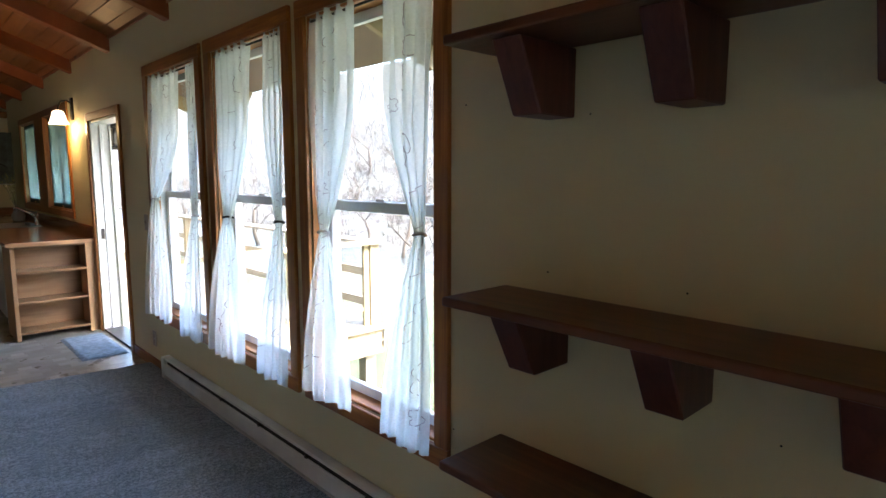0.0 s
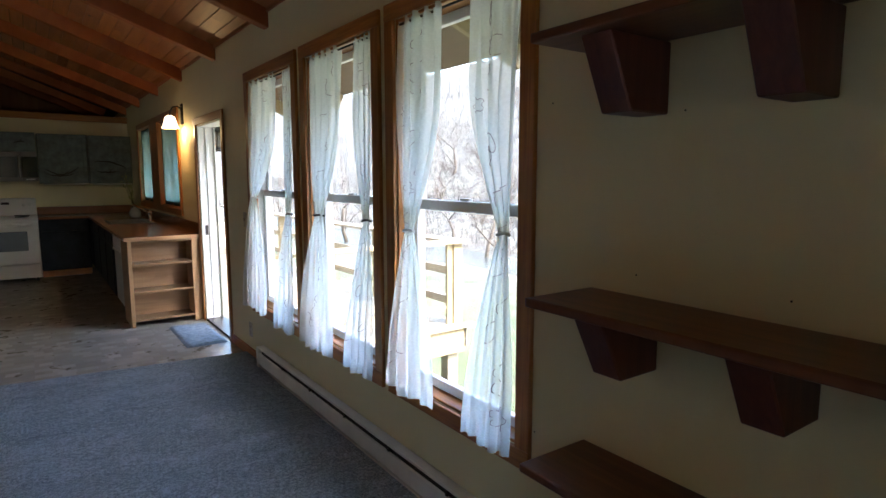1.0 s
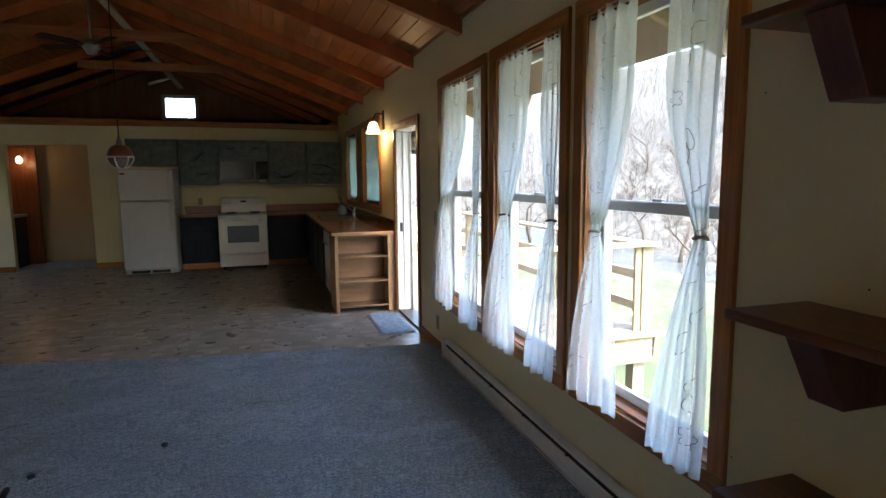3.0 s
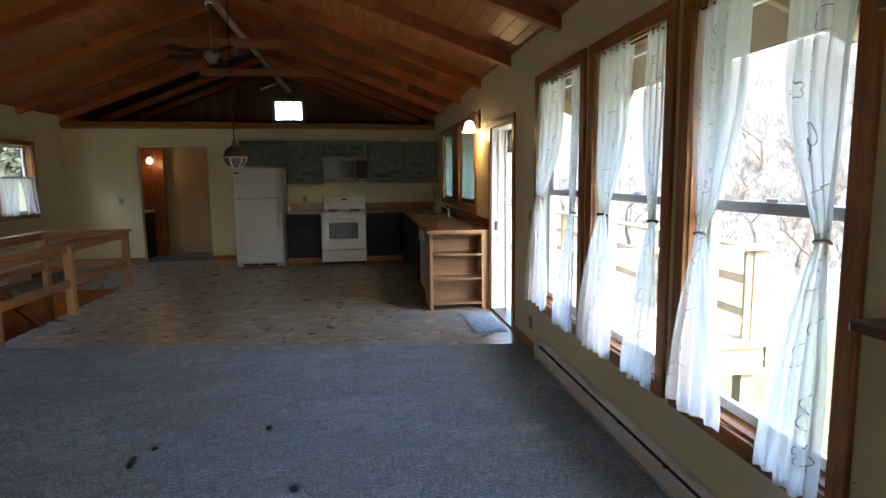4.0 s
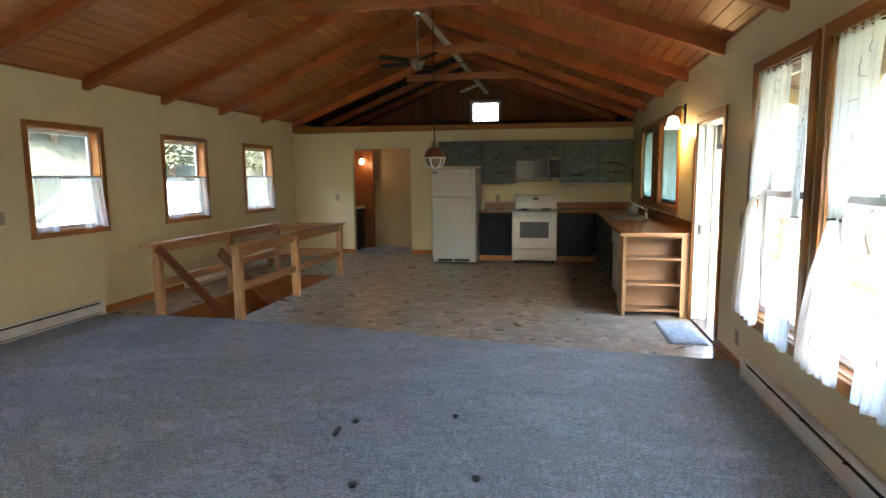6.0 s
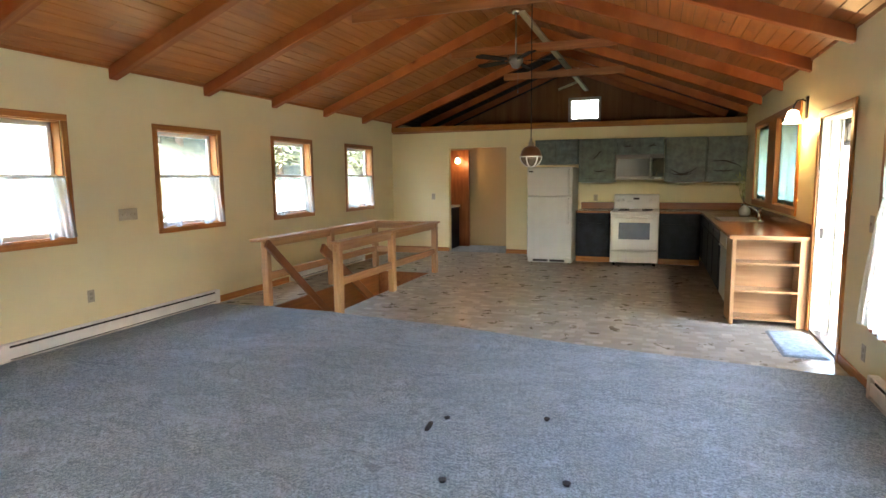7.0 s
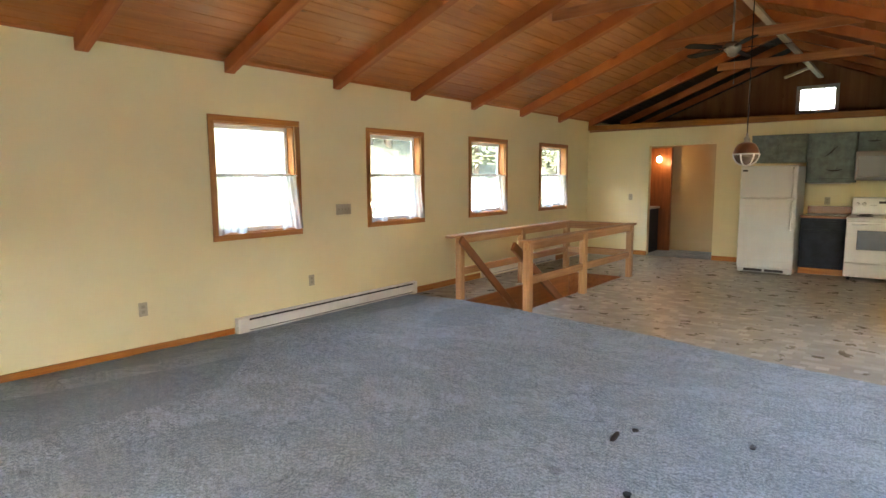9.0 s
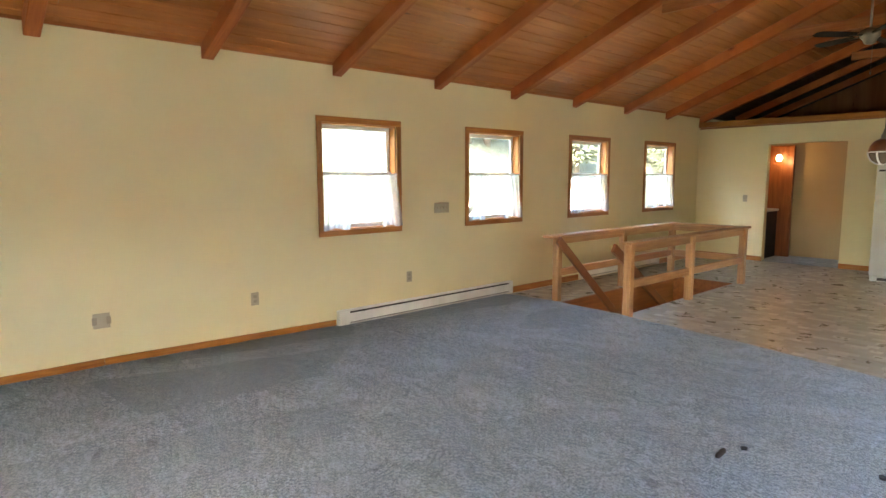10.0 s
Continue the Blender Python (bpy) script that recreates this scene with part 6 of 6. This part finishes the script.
def bank_brush():
    """Bent winter stems and fallen sticks all over the far bank."""
    rnd = random.Random(41)
    verts, faces = [], []
    for k in range(16000):
        x, y = 22.5 + 34 * rnd.random() ** 1.5, rnd.uniform(-12, 95)
        a, lean, tall = rnd.uniform(0, 6.283), rnd.uniform(0.1, 1.1), rnd.uniform(0.3, 1.5) * (1 + noise.noise((x * 0.3, y * 0.3, 2)))
        w = rnd.uniform(0.012, 0.03)
        p = Vector((x, y, bank_z(x) - 0.15))
        q = p + Vector((tall * lean * math.cos(a), tall * lean * math.sin(a), tall))
        s = Vector((math.sin(a), -math.cos(a), 0)) * w
        i = len(verts)
        verts += [p - s, p + s, q]
        faces.append((i, i + 1, i + 2))
    me = bpy.data.meshes.new("brush")
    me.from_pydata(verts, [], faces)
    me.materials.append(BRUSH)
    tagged(new("brush", me), "grey brown winter stems over the creek bank", "brush", kind="stuff")


bank_brush()


def evergreen(x, y, z, height, seed):
    rnd = random.Random(seed)
    t = thing("evergreen_tree", (x, y, z), "dark green conifer standing near the house", "tree", "evergreen trees")
    bm = bmesh.new()
    tube(bm, [(0, 0, -0.3), (0, 0, height * 0.5), (0, 0, height * 0.98)], [height * 0.02, height * 0.013, 0.02], 8)
    part("trunk", bm, BARK, t)
    verts, faces = [], []
    for k in range(9000):
        u = rnd.random() ** 0.8
        zc = height * (0.08 + 0.9 * u)
        r = height * 0.23 * (1 - u) * rnd.uniform(0.3, 1.1) * (0.8 + 0.25 * math.sin(zc * 5.0)) + 0.05
        a = rnd.uniform(0, 6.283)
        p = Vector((r * math.cos(a), r * math.sin(a), zc - 0.22 * r))
        d = Vector((math.cos(a + rnd.uniform(-0.7, 0.7)), math.sin(a + rnd.uniform(-0.7, 0.7)), rnd.uniform(-0.6, 0.15))).normalized()
        s = d.cross(Vector((rnd.uniform(-0.4, 0.4), rnd.uniform(-0.4, 0.4), 1))).normalized() * 0.055
        l = rnd.uniform(0.16, 0.38)
        i = len(verts)
        verts += [p - d * l * 0.4, p + s, p + d * l, p - s]
        faces.append((i, i + 1, i + 2, i + 3))
    me = bpy.data.meshes.new("crown")
    me.from_pydata(verts, [], faces)
    me.materials.append(NEEDLE)
    crown = new("crown", me)
    crown.parent = t
    return t


firs = [evergreen(x, y, bank_z(x), h, 300 + k) for k, (x, y, h) in enumerate(((-21.5, 21.0, 10.0), (-19.5, 27.5, 8.5), (-23.0, 38.0, 12.0)))]
fir_rng = random.Random(12)
for k in range(26):
    x, y = fir_rng.uniform(-34, -19), 1.0 + 2.0 * k + fir_rng.uniform(-0.8, 0.8)
    if y > 0.8 * abs(x):          # the slope beside the house is cleared
        copy_thing(fir_rng.choice(firs), pose(x, y, bank_z(x), 0, 0, fir_rng.uniform(0, 360)))
# Two added trees dim the kitchen window and green its view.
for x, y in ((1.8, 18.5), (0.6, 20.0)):
    copy_thing(firs[1], pose(x, y, bank_z(x), 0, 0, fir_rng.uniform(0, 360)))


def shed():
    s = thing("shed", (-12.5, 16.5, -2.9), "white gabled outbuilding beyond the small windows", "outbuilding")
    block("wall", (-2.2, -2.6, 0), (2.2, 2.6, 2.9), JAMB, s)
    bm = bmesh.new()
    pts = [(-2.6, 2.85), (0, 4.2), (2.6, 2.85), (2.6, 2.98), (0, 4.35), (-2.6, 2.98)]
    a = [bm.verts.new((p[0], -2.9, p[1])) for p in pts]
    b = [bm.verts.new((p[0], 2.9, p[1])) for p in pts]
    bm.faces.new(a)
    bm.faces.new(b[::-1])
    for i in range(6):
        bm.faces.new((a[i], b[i], b[(i + 1) % 6], a[(i + 1) % 6]))
    part("roof", bm, VINYLFRAME, s, "pale metal roof")
    bm = bmesh.new()
    for y in (-2.6, 2.5):
        v = [bm.verts.new(p) for p in ((-2.2, y, 2.9), (2.2, y, 2.9), (0, y, 4.15), (-2.2, y + 0.1, 2.9), (2.2, y + 0.1, 2.9), (0, y + 0.1, 4.15))]
        for q in ((0, 1, 2), (5, 4, 3), (0, 3, 4, 1), (1, 4, 5, 2), (2, 5, 3, 0)):
            bm.faces.new([v[i] for i in q])
    part("gable", bm, JAMB, s)
    block("window", (2.19, -1.0, 1.0), (2.22, 0.2, 2.1), BLACKGLASS, s, "dark window")


shed()

# deck with its rail, outside the door
DX, DZ, DY0, DY1 = 4.0, -0.19, 5.28, 15.0


def deck():
    d = thing("deck", ((R + DX) / 2, DY0, -2.9), "weathered pine deck outside the door", "deck", kind="structure")
    ox = (R + DX) / 2
    x0, x1 = R + WT + 0.04 - ox, DX - 0.01 - ox
    for k in range(int((DY1 - DY0) / 0.15)):
        y = 0.002 + 0.15 * k
        block("plank", (x0, y, 2.9 + DZ - 0.035), (x1, y + 0.138, 2.9 + DZ), DECKWOOD, d)
    for z in (0.185, 0.335):
        block("fascia", (R + WT - ox + 0.02, -0.04, 2.9 + DZ - z), (DX + 0.03 - ox, -0.002, 2.9 + DZ - z + 0.146), DECKPOST, d, "", 0.004)
    block("edge_board", (R + WT - ox + 0.02, -0.10, 2.9 + DZ - 0.037), (DX + 0.13 - ox, -0.004, 2.9 + DZ - 0.001), DECKWOOD, d, "", 0.004)
    block("fascia", (DX - ox - 0.002, -0.04, 2.9 + DZ - 0.27), (DX + 0.036 - ox, DY1 - DY0, 2.9 + DZ - 0.036), DECKWOOD, d)
    for y in (0.05, 3.2, 6.4, 9.5):
        block("support_post", (DX - 0.17 - ox, y, 0.0), (DX - 0.03 - ox, y + 0.14, 2.9 + DZ - 0.036), DECKWOOD, d)


deck()


def deck_rail():
    r = thing("deck_railing", (DX, DY0, DZ), "weathered pine deck railing with flat caps", "railing")
    for y in (0.05, 1.9, 3.8, 5.7, 7.6, 9.5):
        block("post", (-0.12, y - 0.05, 0), (0.0, y + 0.05, 0.93), DECKPOST, r, "", 0.005)
    block("nailer", (-0.20, 0.02, 0.0), (-0.125, 0.06, 0.93), DECKPOST, r, "narrow board beside the corner post", 0.004)
    block("post", (-2.36, 0.005, 0), (-2.26, 0.095, 0.93), DECKPOST, r, "", 0.005)
    block("cap", (-0.16, 0.115, 0.932), (0.03, 9.7, 0.968), DECKWOOD, r, "", 0.005)
    block("cap", (-2.38, -0.06, 0.932), (0.05, 0.11, 0.968), DECKPOST, r, "", 0.005)
    for z in (0.20, 0.55):
        block("rail", (-0.08, 0.1, z), (-0.04, 9.6, z + 0.09), DECKWOOD, r)
    block("rail", (-2.26, 0.03, 0.18), (-0.205, 0.07, 0.22), DECKPOST, r)


deck_rail()

# porch eave timbers over the tall windows
for k in range(11):
    bm = bmesh.new()
    y = 0.2 + 1.22 * k
    z0 = RIDGE_Z - SLOPE_R * (R + WT - RIDGE_X) - 0.055
    z1 = RIDGE_Z - SLOPE_R * (R + 1.0 - RIDGE_X) - 0.055
    beam(bm, (R + WT, y, z0), (R + 1.0, y, z1), 0.045, 0.13, 0.004)
    tagged(link("eave_rafter", bm, DECKPOST), "pale weathered rafter tail under the eave", "rafter", "eave rafters")


def deck_chair():
    """A folding sling chair: two crossed wooden frames and a sagging canvas seat."""
    c = thing("deck_chair", (2.62, 10.42, DZ), "pale canvas sling chair standing on the deck", "chair")
    for x in (-0.27, 0.27):
        for name, a, b in (("back_rail", (x, -0.38, 0.02), (x, 0.42, 0.86)), ("front_leg", (x * 0.9, 0.36, 0.02), (x * 0.9, -0.30, 0.50))):
            bm = bmesh.new()
            beam(bm, a, b, 0.03, 0.045, 0.004)
            part(name, bm, DECKPOST, c)
    for name, y, z in (("top_bar", 0.42, 0.86), ("front_bar", -0.30, 0.50)):
        bm = bmesh.new()
        tube(bm, [(-0.29, y, z), (0.29, y, z)], 0.014)
        part(name, bm, DECKPOST, c)
    bm = bmesh.new()
    rows = []
    for j in range(15):
        u = j / 14
        y, z = -0.30 + 0.72 * u, 0.50 + 0.36 * u - 0.30 * math.sin(math.pi * u) ** 1.2
        rows.append([[bm.verts.new((-0.24 + 0.06 * i, y, z - 0.025 * math.sin(math.pi * i / 8) + d)) for i in range(9)] for d in (0.0, 0.006)])
    for a, b in zip(rows, rows[1:]):
        for k in (0, 1):
            for i in range(8):
                bm.faces.new((a[k][i], a[k][i + 1], b[k][i + 1], b[k][i])).smooth = True
    part("canvas_seat", bm, CANVAS, c, "sagging cream canvas")


CANVAS = plain("cream canvas", (0.55, 0.47, 0.40), 0.85, 0.0, 0.1, 6.0, 0.3)
deck_chair()


def lantern():
    l = thing("hanging_lantern", (1.682, 6.62, 1.765), "black metal lantern hanging over the deck", "lantern")
    bm = bmesh.new()
    lathe(bm, [(0.07, 0.0), (0.075, 0.03), (0.05, 0.04)], steps=12)
    part("base", bm, DARKMETAL, l)
    bm = bmesh.new()
    lathe(bm, [(0.05, 0.04), (0.065, 0.10), (0.065, 0.16), (0.05, 0.21)], steps=16)
    part("globe", bm, BOWLGLASS, l, "smoky glass globe")
    bm = bmesh.new()
    lathe(bm, [(0.05, 0.21), (0.09, 0.225), (0.05, 0.27), (0.03, 0.31), (0.012, 0.33)], steps=16)
    part("hood", bm, DARKMETAL, l)
    for k in range(4):
        a = math.pi / 2 * k
        bm = bmesh.new()
        tube(bm, [(0.07 * math.cos(a), 0.07 * math.sin(a), 0.02), (0.078 * math.cos(a), 0.078 * math.sin(a), 0.13), (0.07 * math.cos(a), 0.07 * math.sin(a), 0.23)], 0.004, 5)
        part("guard_bar", bm, DARKMETAL, l)
    bm = bmesh.new()
    tube(bm, [(0, 0, 0.33), (0, 0, 0.48)], 0.004, 5)
    part("hook", bm, DARKMETAL, l)


lantern()
